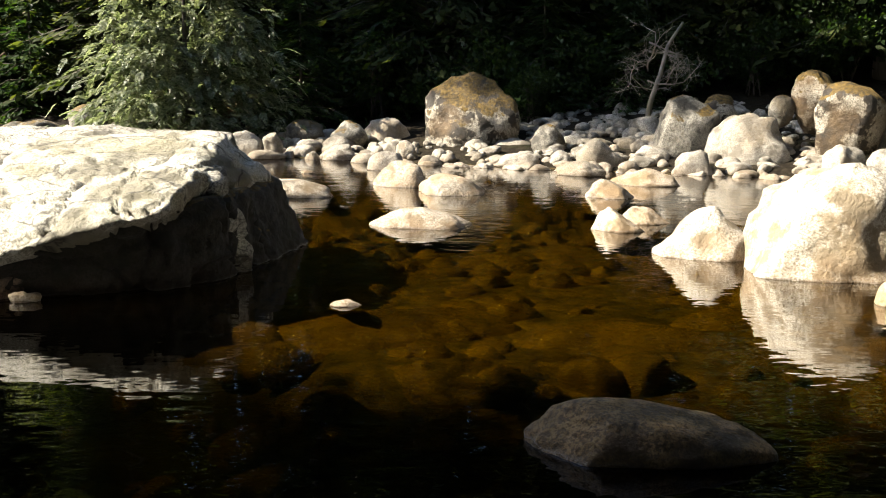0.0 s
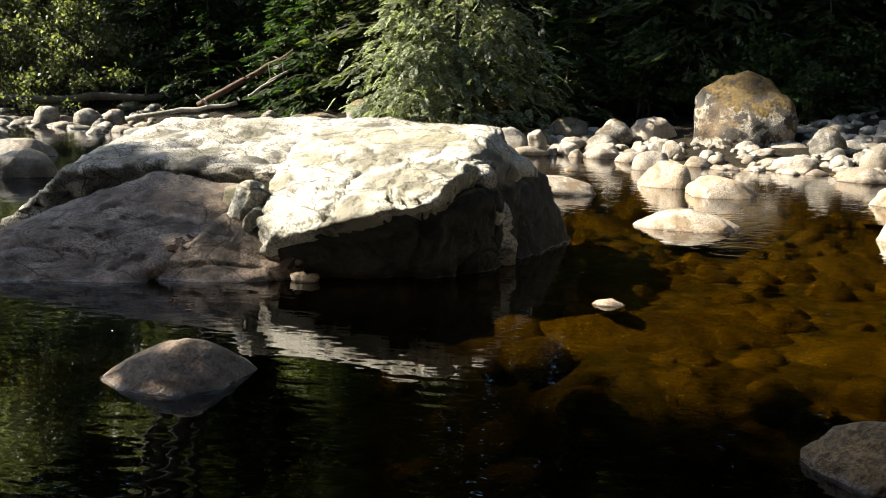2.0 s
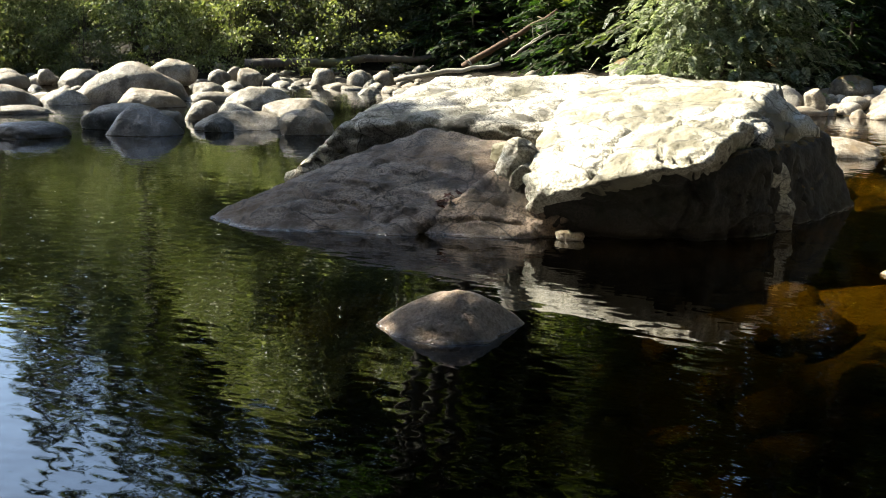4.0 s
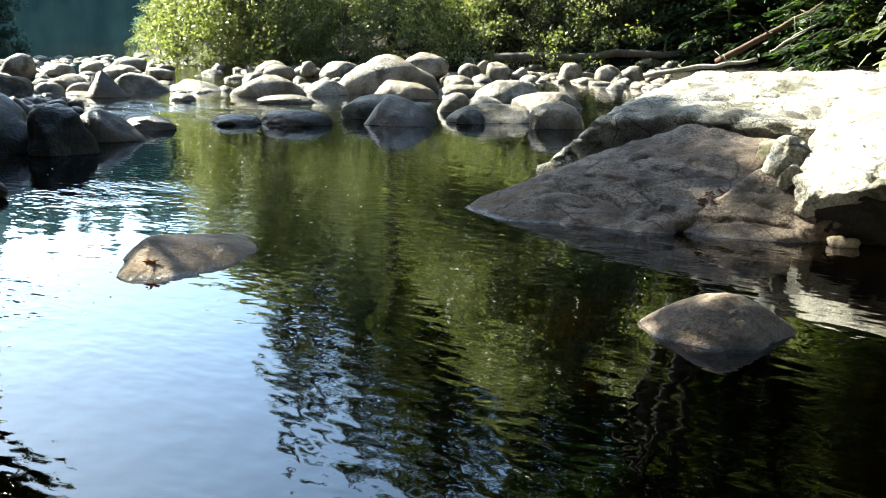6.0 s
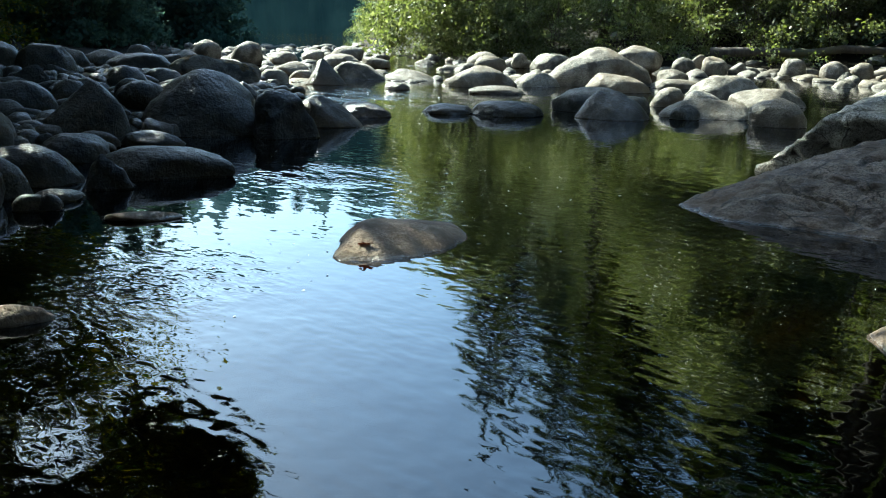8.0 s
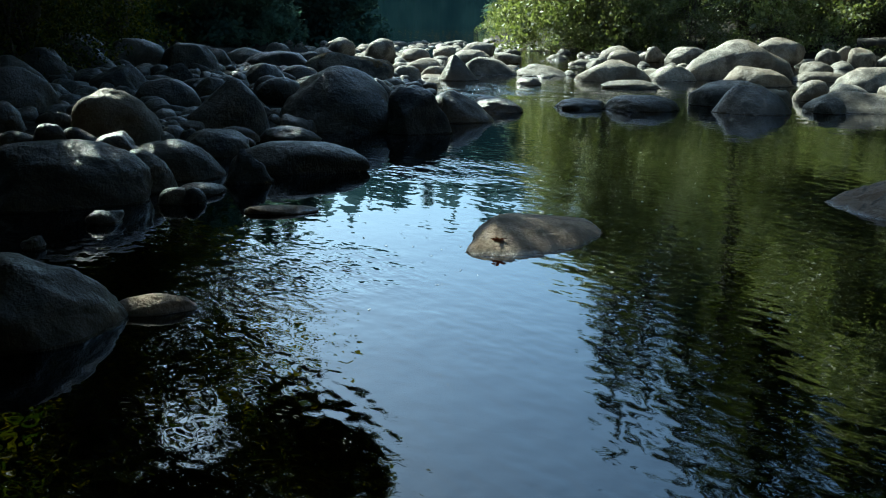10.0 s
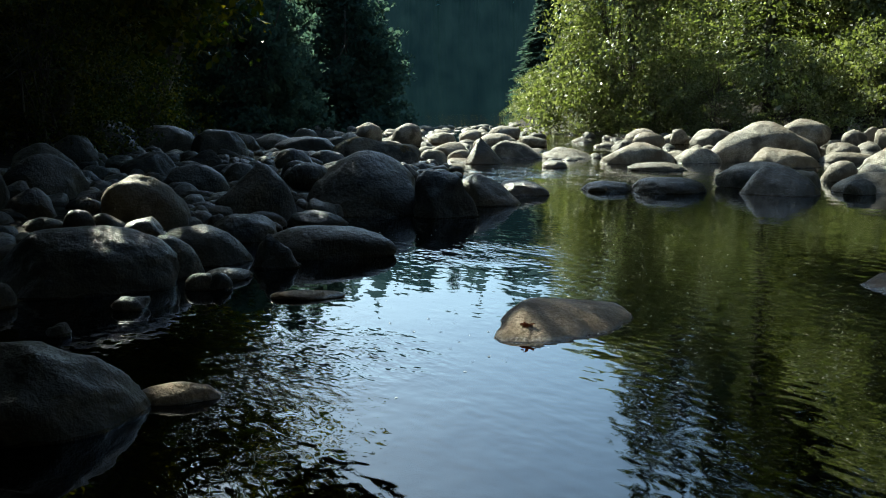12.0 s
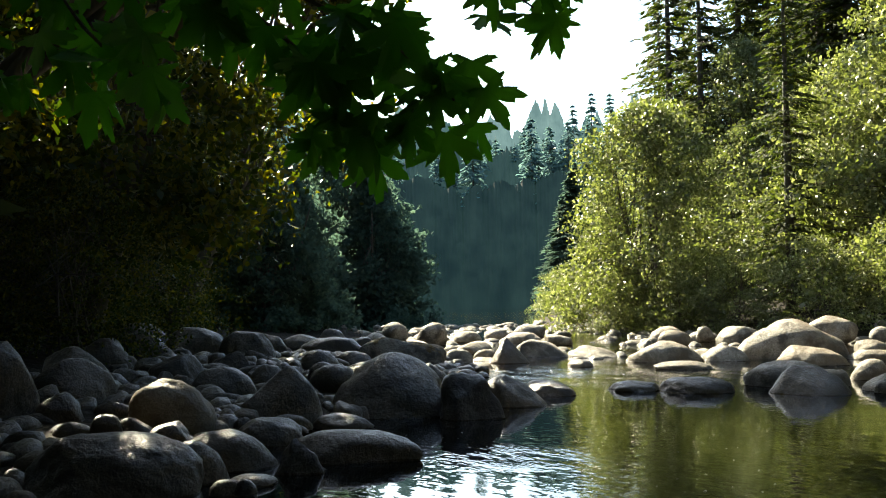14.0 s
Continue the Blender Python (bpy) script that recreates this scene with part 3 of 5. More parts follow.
for x, y, z, w, h, turn, seed in ((-3.80, 7.06, 0.44, 0.36, 0.26, 30, 311), (-3.72, 7.0, 0.34, 0.26, 0.18, 75, 312), (-4.0, 7.42, 0.42, 0.36, 0.22, 10, 313), (-3.93, 7.2, 0.40, 0.2, 0.16, 50, 314)):
    slab("wedged_stone", x, y, z, w, w * 0.8, h, turn, seed, OUTCROP_PALE, "broken pale stone in the cleft", tilt=(8, -12), lump=0.1, box=0.7, facets=12, under=0.3)
shard = part("stone", stone_mesh("stone", 0.2, 0.13, 0.07, 318, 4, box=0.2, facets=12, lump=0.2), ROCK['P'])
shard.location = (-3.22, 6.74, 0)
tagged(shard, "small broken white stone at the outcrop's foot", "stone")


# Stone colour is lightened in place of the soft light missing here.
sloping = cleaved("boulder", (-6.15, 3.36, -0.12), (1.0, 1.1, 0.4), (
    ((-5.77, 3.24, 0.0), (0.34, -0.02, 1)), ((-6.01, 2.85, 0.0), (-0.5, -0.6, 0.75)), ((-5.88, 2.98, 0.0), (0.4, -0.45, 0.9)), ((-6.3, 3.2, 0.175), (0.02, 0.17, 1)), ((-6.42, 3.3, 0.17), (-0.4, 0.1, 1)),
    ((-6.03, 3.98, 0.0), (0.45, 0.8, 0.4)), ((-5.84, 3.6, 0.0), (0.6, 0.25, 0.7)), ((-6.8, 3.6, 0.0), (-0.9, 0.2, 0.5))), 331,
    rock_material("lightened_tan_stone", (0.5, 0.385, 0.28), (0.39, 0.29, 0.205), (0.2, 0.145, 0.1), (0.29, 0.2, 0.12), tannin_or_shade=0.3), "", 0.014, hard=12, sub=5, split=0.25)
tagged(sloping, "low sloping grey-tan boulder breaking the river surface", "boulder")

# ---- boulders and stones ----
boulder('P', -0.99, 6.69, 0.00, 0.23, 0.18, 0.04, 4, 1, peak=0.4, under=0.04, skirt=0.01)
boulder('P', -0.42, 10.84, 0.00, 1.16, 0.78, 0.20, -1, 2, skew=-0.12, peak=0.35)
boulder('P', -0.67, 15.23, 0.00, 0.89, 0.69, 0.39, 0, 3, skew=0.12, peak=0.25)
boulder('P', 0.04, 14.17, 0.00, 1.01, 0.79, 0.28, -2, 4, skew=-0.35, peak=0.3)
boulder('P', -2.22, 13.60, 0.00, 1.26, 0.61, 0.24, 7, 5, skew=-0.2)
boulder('P', -2.30, 17.23, 0.00, 0.23, 0.19, 0.06, 6, 6)
boulder('P', 1.71, 10.55, 0.00, 0.58, 0.46, 0.25, -12, 7, skew=-0.3, peak=0.6, facets=8)
boulder('P', 2.13, 11.23, 0.00, 0.67, 0.52, 0.18, -13, 8, skew=-0.2, peak=0.4, facets=8)
boulder('P', 3.20, 15.93, 0.00, 1.23, 0.96, 0.26, -13, 9, peak=0.35)
boulder('P', 2.28, 13.89, 0.00, 0.70, 0.55, 0.26, -11, 10, skew=-0.3, peak=0.3)
boulder('P', 2.25, 8.99, 0.00, 1.05, 0.81, 0.46, -17, 11, peak=0.25, skew=0.05)
boulder('P', 3.07, 8.05, 0.00, 1.57, 1.10, 0.94, -24, 12, skew=-0.12, box=0.35)
boulder('P', 3.01, 6.79, 0.00, 0.37, 0.29, 0.22, -27, 13)
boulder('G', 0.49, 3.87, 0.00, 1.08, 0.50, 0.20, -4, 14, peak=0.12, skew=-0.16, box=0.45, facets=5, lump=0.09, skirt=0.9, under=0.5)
boulder('F', -2.94, 4.25, 0.00, 0.77, 0.55, 0.20, 27, 15, peak=0.62, lump=0.06, skew=0.02, skirt=1.1, under=0.45)
boulder('S', -4.04, 20.85, 0.05, 0.97, 0.76, 0.52, 9, 17)
boulder('S', -3.51, 20.61, 0.00, 0.82, 0.65, 0.18, 8, 18)
boulder('S', -3.37, 20.73, 0.33, 0.40, 0.31, 0.20, 8, 19, under=0.4)
boulder('S', -2.79, 21.27, 0.00, 0.54, 0.43, 0.25, 6, 20)
boulder('S', -2.04, 21.65, 0.10, 0.91, 0.72, 0.36, 4, 21)
boulder('S', -1.99, 20.49, 0.00, 0.69, 0.55, 0.22, 4, 22)
boulder('S', -1.03, 22.66, 0.15, 1.08, 0.85, 0.66, 1, 23)
boulder('S', -0.95, 18.19, 0.00, 0.74, 0.58, 0.34, 1, 24)
boulder('S', -1.33, 19.87, 0.00, 0.79, 0.62, 0.20, 2, 25)
boulder('S', -0.63, 20.21, 0.21, 0.40, 0.32, 0.20, 0, 26, under=0.4)
boulder('S', 0.77, 20.06, 0.00, 0.48, 0.38, 0.24, -4, 27)
boulder('S', 1.67, 21.19, 0.10, 0.84, 0.66, 0.37, -6, 28)
boulder('S', 1.54, 19.25, 0.00, 1.01, 0.79, 0.27, -6, 29)
boulder('S', 2.25, 20.09, 0.02, 0.69, 0.54, 0.39, -8, 30)
boulder('S', 3.09, 18.90, 0.00, 0.92, 0.72, 0.60, -11, 31)
boulder('S', 2.49, 17.51, 0.00, 0.87, 0.68, 0.26, -10, 32)
boulder('S', 4.10, 19.30, 0.00, 0.94, 0.74, 0.44, -13, 33)
boulder('S', 4.60, 17.93, 0.00, 0.74, 0.58, 0.45, -16, 34)
boulder('S', 4.49, 21.18, 0.55, 0.82, 0.65, 0.41, -13, 35, under=0.71)
boulder('S', 4.24, 24.37, 0.30, 1.31, 1.03, 0.47, -11, 36)
boulder('S', 7.88, 21.32, 0.54, 0.55, 0.43, 0.27, -21, 37, under=0.57)
boulder('S', 6.91, 16.87, 0.27, 0.73, 0.57, 0.36, -24, 38, under=0.59)
boulder('S', 7.17, 16.28, 0.00, 0.87, 0.68, 0.32, -25, 39)
boulder('S', 7.86, 17.29, 0.20, 0.80, 0.63, 0.35, -26, 40)
boulder('S', 8.84, 21.06, 0.35, 0.60, 0.48, 0.31, -24, 41)
boulder('S', 5.86, 18.88, 0.00, 1.68, 1.30, 1.10, -19, 42, box=0.2)
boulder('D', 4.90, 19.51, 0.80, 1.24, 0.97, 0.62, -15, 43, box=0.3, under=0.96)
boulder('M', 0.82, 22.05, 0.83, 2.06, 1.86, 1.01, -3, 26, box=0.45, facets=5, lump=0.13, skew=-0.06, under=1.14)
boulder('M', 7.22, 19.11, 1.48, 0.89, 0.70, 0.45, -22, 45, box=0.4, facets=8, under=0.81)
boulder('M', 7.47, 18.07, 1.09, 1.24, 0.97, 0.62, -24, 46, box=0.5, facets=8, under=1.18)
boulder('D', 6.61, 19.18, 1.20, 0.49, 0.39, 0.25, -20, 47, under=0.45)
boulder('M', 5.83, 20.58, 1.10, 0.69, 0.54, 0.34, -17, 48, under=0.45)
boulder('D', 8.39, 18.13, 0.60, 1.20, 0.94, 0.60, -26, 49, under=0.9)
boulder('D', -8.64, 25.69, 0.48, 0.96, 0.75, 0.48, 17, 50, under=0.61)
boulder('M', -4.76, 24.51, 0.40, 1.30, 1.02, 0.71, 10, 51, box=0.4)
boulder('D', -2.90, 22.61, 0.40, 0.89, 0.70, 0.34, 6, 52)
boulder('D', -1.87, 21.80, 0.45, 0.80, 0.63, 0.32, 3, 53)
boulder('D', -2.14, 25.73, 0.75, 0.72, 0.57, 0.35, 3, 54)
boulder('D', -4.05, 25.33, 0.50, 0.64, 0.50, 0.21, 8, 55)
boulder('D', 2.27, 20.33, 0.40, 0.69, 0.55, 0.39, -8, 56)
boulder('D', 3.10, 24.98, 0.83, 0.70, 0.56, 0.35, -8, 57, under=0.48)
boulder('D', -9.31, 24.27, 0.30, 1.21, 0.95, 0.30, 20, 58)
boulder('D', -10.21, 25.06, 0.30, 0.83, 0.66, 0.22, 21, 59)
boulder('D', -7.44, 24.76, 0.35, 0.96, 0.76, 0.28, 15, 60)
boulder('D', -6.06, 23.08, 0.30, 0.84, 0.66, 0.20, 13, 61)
boulder('U', -20.60, 13.93, 0.00, 1.21, 0.95, 0.24, 54, 62)
boulder('U', -18.29, 14.11, 0.00, 1.65, 1.28, 0.45, 51, 63)
boulder('U', -17.53, 15.18, 0.00, 1.04, 0.82, 0.33, 47, 64)
boulder('U', -16.34, 13.01, 0.00, 1.15, 0.90, 0.15, 50, 65)
boulder('U', -12.54, 13.64, 0.00, 0.62, 0.49, 0.34, 40, 66)
boulder('U', -11.00, 12.71, 0.00, 1.41, 1.09, 0.29, 38, 67)
boulder('U', -9.54, 12.48, 0.00, 0.80, 0.63, 0.40, 34, 68)
boulder('U', -11.71, 15.31, 0.00, 1.35, 1.05, 0.32, 35, 69)
boulder('U', -13.67, 16.67, 0.00, 1.60, 1.24, 0.42, 37, 70)
boulder('U', -15.59, 15.69, 0.00, 1.44, 1.12, 0.38, 43, 71)
boulder('U', -25.26, 20.09, 0.05, 1.08, 0.85, 0.42, 50, 72)
boulder('U', -24.57, 20.89, 0.00, 1.05, 0.83, 0.31, 48, 73)
boulder('U', -23.18, 20.95, 0.10, 1.27, 1.00, 0.38, 47, 74)
boulder('U', -21.02, 22.27, 0.30, 1.49, 1.17, 0.48, 42, 75)
boulder('U', -19.85, 22.94, 0.16, 0.66, 0.52, 0.33, 39, 76, under=0.44)
boulder('U', -20.06, 23.86, 0.10, 0.84, 0.67, 0.45, 39, 77)
boulder('U', -19.30, 23.64, 0.15, 0.74, 0.59, 0.37, 38, 78, under=0.47)
boulder('U', -18.83, 24.07, 0.05, 0.53, 0.42, 0.32, 36, 79)
boulder('U', -17.87, 25.30, 0.10, 0.75, 0.59, 0.40, 34, 80)
boulder('U', -16.57, 25.22, 0.10, 0.72, 0.57, 0.38, 32, 81)
boulder('U', -16.02, 25.74, 0.15, 0.64, 0.51, 0.31, 30, 82)
boulder('U', -17.30, 16.83, 0.00, 2.56, 1.49, 0.86, 44, 83, box=0.15)
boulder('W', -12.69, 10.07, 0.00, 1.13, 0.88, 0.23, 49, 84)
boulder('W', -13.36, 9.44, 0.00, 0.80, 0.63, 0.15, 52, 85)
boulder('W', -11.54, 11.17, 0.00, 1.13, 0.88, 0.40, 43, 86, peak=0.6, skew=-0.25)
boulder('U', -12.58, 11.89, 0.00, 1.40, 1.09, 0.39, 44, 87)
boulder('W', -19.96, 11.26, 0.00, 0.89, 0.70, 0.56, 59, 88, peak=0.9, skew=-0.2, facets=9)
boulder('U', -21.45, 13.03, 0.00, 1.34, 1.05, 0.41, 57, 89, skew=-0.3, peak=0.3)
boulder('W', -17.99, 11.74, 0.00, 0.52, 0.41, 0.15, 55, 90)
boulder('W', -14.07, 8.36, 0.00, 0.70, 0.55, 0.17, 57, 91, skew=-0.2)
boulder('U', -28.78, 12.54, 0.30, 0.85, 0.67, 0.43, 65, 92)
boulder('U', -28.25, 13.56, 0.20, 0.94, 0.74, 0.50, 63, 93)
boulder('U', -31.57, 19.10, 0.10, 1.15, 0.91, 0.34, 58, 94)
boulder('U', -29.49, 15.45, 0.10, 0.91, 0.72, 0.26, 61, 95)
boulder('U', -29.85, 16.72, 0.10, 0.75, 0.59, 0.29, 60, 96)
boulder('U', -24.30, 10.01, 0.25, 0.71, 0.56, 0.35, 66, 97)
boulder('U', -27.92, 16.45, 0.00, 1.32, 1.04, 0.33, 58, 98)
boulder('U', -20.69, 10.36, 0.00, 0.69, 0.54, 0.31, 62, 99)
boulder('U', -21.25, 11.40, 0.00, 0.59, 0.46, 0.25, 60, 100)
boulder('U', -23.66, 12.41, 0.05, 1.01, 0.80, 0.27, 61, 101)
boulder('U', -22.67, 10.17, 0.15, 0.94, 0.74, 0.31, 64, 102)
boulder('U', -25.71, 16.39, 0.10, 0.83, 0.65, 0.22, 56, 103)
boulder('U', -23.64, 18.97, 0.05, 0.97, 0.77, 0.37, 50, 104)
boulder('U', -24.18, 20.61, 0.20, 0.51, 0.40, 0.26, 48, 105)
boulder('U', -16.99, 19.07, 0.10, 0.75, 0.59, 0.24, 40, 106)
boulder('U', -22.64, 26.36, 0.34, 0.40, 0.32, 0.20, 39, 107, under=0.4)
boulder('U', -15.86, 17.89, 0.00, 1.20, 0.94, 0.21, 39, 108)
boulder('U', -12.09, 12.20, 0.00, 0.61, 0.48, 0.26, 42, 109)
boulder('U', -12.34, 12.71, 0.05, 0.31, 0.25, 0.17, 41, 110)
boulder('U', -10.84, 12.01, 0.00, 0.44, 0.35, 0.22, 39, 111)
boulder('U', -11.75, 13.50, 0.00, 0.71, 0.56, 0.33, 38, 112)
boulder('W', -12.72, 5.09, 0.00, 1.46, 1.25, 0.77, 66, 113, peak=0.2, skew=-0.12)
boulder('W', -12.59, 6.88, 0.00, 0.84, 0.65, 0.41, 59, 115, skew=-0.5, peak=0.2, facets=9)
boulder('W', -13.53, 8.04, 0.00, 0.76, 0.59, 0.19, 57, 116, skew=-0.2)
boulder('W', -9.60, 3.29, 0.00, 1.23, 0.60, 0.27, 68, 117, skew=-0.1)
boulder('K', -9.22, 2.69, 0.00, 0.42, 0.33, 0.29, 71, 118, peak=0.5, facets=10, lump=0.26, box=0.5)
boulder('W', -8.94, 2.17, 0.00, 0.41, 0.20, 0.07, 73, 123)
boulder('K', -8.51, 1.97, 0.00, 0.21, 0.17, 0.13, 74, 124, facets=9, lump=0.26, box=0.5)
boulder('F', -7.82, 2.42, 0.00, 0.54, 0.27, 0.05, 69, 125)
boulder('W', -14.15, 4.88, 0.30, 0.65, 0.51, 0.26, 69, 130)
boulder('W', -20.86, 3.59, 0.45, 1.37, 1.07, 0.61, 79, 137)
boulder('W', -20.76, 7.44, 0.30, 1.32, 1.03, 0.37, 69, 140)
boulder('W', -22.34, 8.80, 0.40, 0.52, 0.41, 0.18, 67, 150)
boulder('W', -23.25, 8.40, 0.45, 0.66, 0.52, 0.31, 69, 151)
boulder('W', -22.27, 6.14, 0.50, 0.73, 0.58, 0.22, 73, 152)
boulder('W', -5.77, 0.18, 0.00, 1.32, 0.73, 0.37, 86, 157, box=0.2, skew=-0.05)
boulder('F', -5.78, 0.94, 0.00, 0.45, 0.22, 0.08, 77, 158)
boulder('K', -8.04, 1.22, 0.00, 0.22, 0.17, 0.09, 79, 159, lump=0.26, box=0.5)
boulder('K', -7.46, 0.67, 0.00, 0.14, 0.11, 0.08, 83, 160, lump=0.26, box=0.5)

# drowned stones of the pool bed
rbed = random.Random(19)
for x, y, w, d, top in ((-3.75, 4.75, 1.5, 0.9, -0.06), (-0.7, 6.9, 2.2, 0.9, -0.07), (0.9, 6.6, 1.9, 0.8, -0.10), (0.75, 8.6, 0.5, 0.36, -0.06), (-1.3, 11.9, 0.8, 0.5, -0.05), (1.9, 7.2, 1.2, 0.7, -0.12),
                        (-0.2, 5.9, 1.3, 0.7, -0.16), (0.3, 9.6, 1.2, 0.6, -0.1), (1.2, 10.2, 0.9, 0.6, -0.1), (-1.3, 9.9, 0.8, 0.6, -0.1), (2.6, 5.6, 0.9, 0.7, -0.15)):
    ob = part("drowned_stone", stone_mesh("drowned_stone", w, d, 0.3, int(x * 31 + y * 57) % 900, 4, lump=0.1, under=0.4, box=0.2), ROCK['P'])
    ob.matrix_basis = pose(x, y, top - 0.3, 0, 0, rbed.uniform(-25, 25))
    tagged(ob, "amber-tinted boulder lying under the clear brown water", "boulder", "drowned boulders")
bedmesh = [stone_mesh("drowned_cobble", 1.0, 0.74, 0.3, 700 + i, 3, lump=0.12, under=0.3, box=0.25, facets=6) for i in range(5)]
verts, faces = [], []
for i in range(520):
    x, y = rbed.uniform(-3.2, 4.2), rbed.uniform(1.6, 14.5)
    size = rbed.uniform(0.14, 0.5)
    m = pose(x, y, gz(x, y) - 0.02, rbed.gauss(0, 9), rbed.gauss(0, 9), rbed.uniform(0, 360)) @ Matrix.Scale(size, 4)
    me = rbed.choice(bedmesh)
    n = len(verts)
    verts += [m @ v.co for v in me.vertices]
    faces += [tuple(k + n for k in q.vertices) for q in me.polygons]
tagged(part("bed_cobbles", mesh_from("bed_cobbles", verts, faces), ROCK['P']), "amber cobbles covering the river bed under clear water", "stones", kind="stuff")

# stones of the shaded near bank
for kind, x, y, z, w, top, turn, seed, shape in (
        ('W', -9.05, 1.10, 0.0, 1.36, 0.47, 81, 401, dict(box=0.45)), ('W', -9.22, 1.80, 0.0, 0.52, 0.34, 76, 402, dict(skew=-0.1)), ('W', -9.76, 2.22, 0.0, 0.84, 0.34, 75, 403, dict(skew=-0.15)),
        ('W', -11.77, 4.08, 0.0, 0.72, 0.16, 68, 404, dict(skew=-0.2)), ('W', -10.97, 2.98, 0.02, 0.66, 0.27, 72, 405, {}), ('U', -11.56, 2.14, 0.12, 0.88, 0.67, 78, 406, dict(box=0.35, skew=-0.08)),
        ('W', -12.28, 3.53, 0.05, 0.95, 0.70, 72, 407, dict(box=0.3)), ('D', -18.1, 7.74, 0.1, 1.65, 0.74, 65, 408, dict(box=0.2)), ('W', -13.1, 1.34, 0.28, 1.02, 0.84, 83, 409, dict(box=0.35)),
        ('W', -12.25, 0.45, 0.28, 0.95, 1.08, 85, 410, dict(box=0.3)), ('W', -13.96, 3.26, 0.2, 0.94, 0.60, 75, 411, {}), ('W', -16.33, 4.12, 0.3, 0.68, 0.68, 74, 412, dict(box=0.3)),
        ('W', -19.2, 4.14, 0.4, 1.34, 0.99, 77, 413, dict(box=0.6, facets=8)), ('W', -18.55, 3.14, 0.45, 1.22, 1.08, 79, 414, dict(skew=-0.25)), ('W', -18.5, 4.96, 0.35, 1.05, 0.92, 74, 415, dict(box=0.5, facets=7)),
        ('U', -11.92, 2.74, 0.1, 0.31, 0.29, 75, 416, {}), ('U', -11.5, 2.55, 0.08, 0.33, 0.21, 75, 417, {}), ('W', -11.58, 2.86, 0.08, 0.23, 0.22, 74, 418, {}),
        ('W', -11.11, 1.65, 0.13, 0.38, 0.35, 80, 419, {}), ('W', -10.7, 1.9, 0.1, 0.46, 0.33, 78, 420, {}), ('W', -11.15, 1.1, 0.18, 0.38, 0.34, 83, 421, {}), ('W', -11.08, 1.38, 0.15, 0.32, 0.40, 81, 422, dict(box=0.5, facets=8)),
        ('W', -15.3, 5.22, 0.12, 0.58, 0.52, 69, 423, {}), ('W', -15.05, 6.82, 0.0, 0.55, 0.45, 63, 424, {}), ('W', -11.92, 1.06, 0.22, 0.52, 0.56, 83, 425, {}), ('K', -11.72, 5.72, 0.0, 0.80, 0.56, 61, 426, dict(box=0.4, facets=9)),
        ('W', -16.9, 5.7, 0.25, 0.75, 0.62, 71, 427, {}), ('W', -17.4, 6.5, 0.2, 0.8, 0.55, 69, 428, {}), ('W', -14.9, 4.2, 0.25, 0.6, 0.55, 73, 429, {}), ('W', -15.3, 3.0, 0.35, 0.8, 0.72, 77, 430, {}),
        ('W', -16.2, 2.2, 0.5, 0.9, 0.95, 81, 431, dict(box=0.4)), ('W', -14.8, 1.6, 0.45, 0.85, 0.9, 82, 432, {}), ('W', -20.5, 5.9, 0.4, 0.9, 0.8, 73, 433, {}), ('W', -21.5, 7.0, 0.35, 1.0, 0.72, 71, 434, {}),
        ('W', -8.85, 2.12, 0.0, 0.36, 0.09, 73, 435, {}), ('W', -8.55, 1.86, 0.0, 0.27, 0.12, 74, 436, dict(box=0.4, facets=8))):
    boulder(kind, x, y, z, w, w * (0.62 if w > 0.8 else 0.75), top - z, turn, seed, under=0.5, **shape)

# ---- trees ----


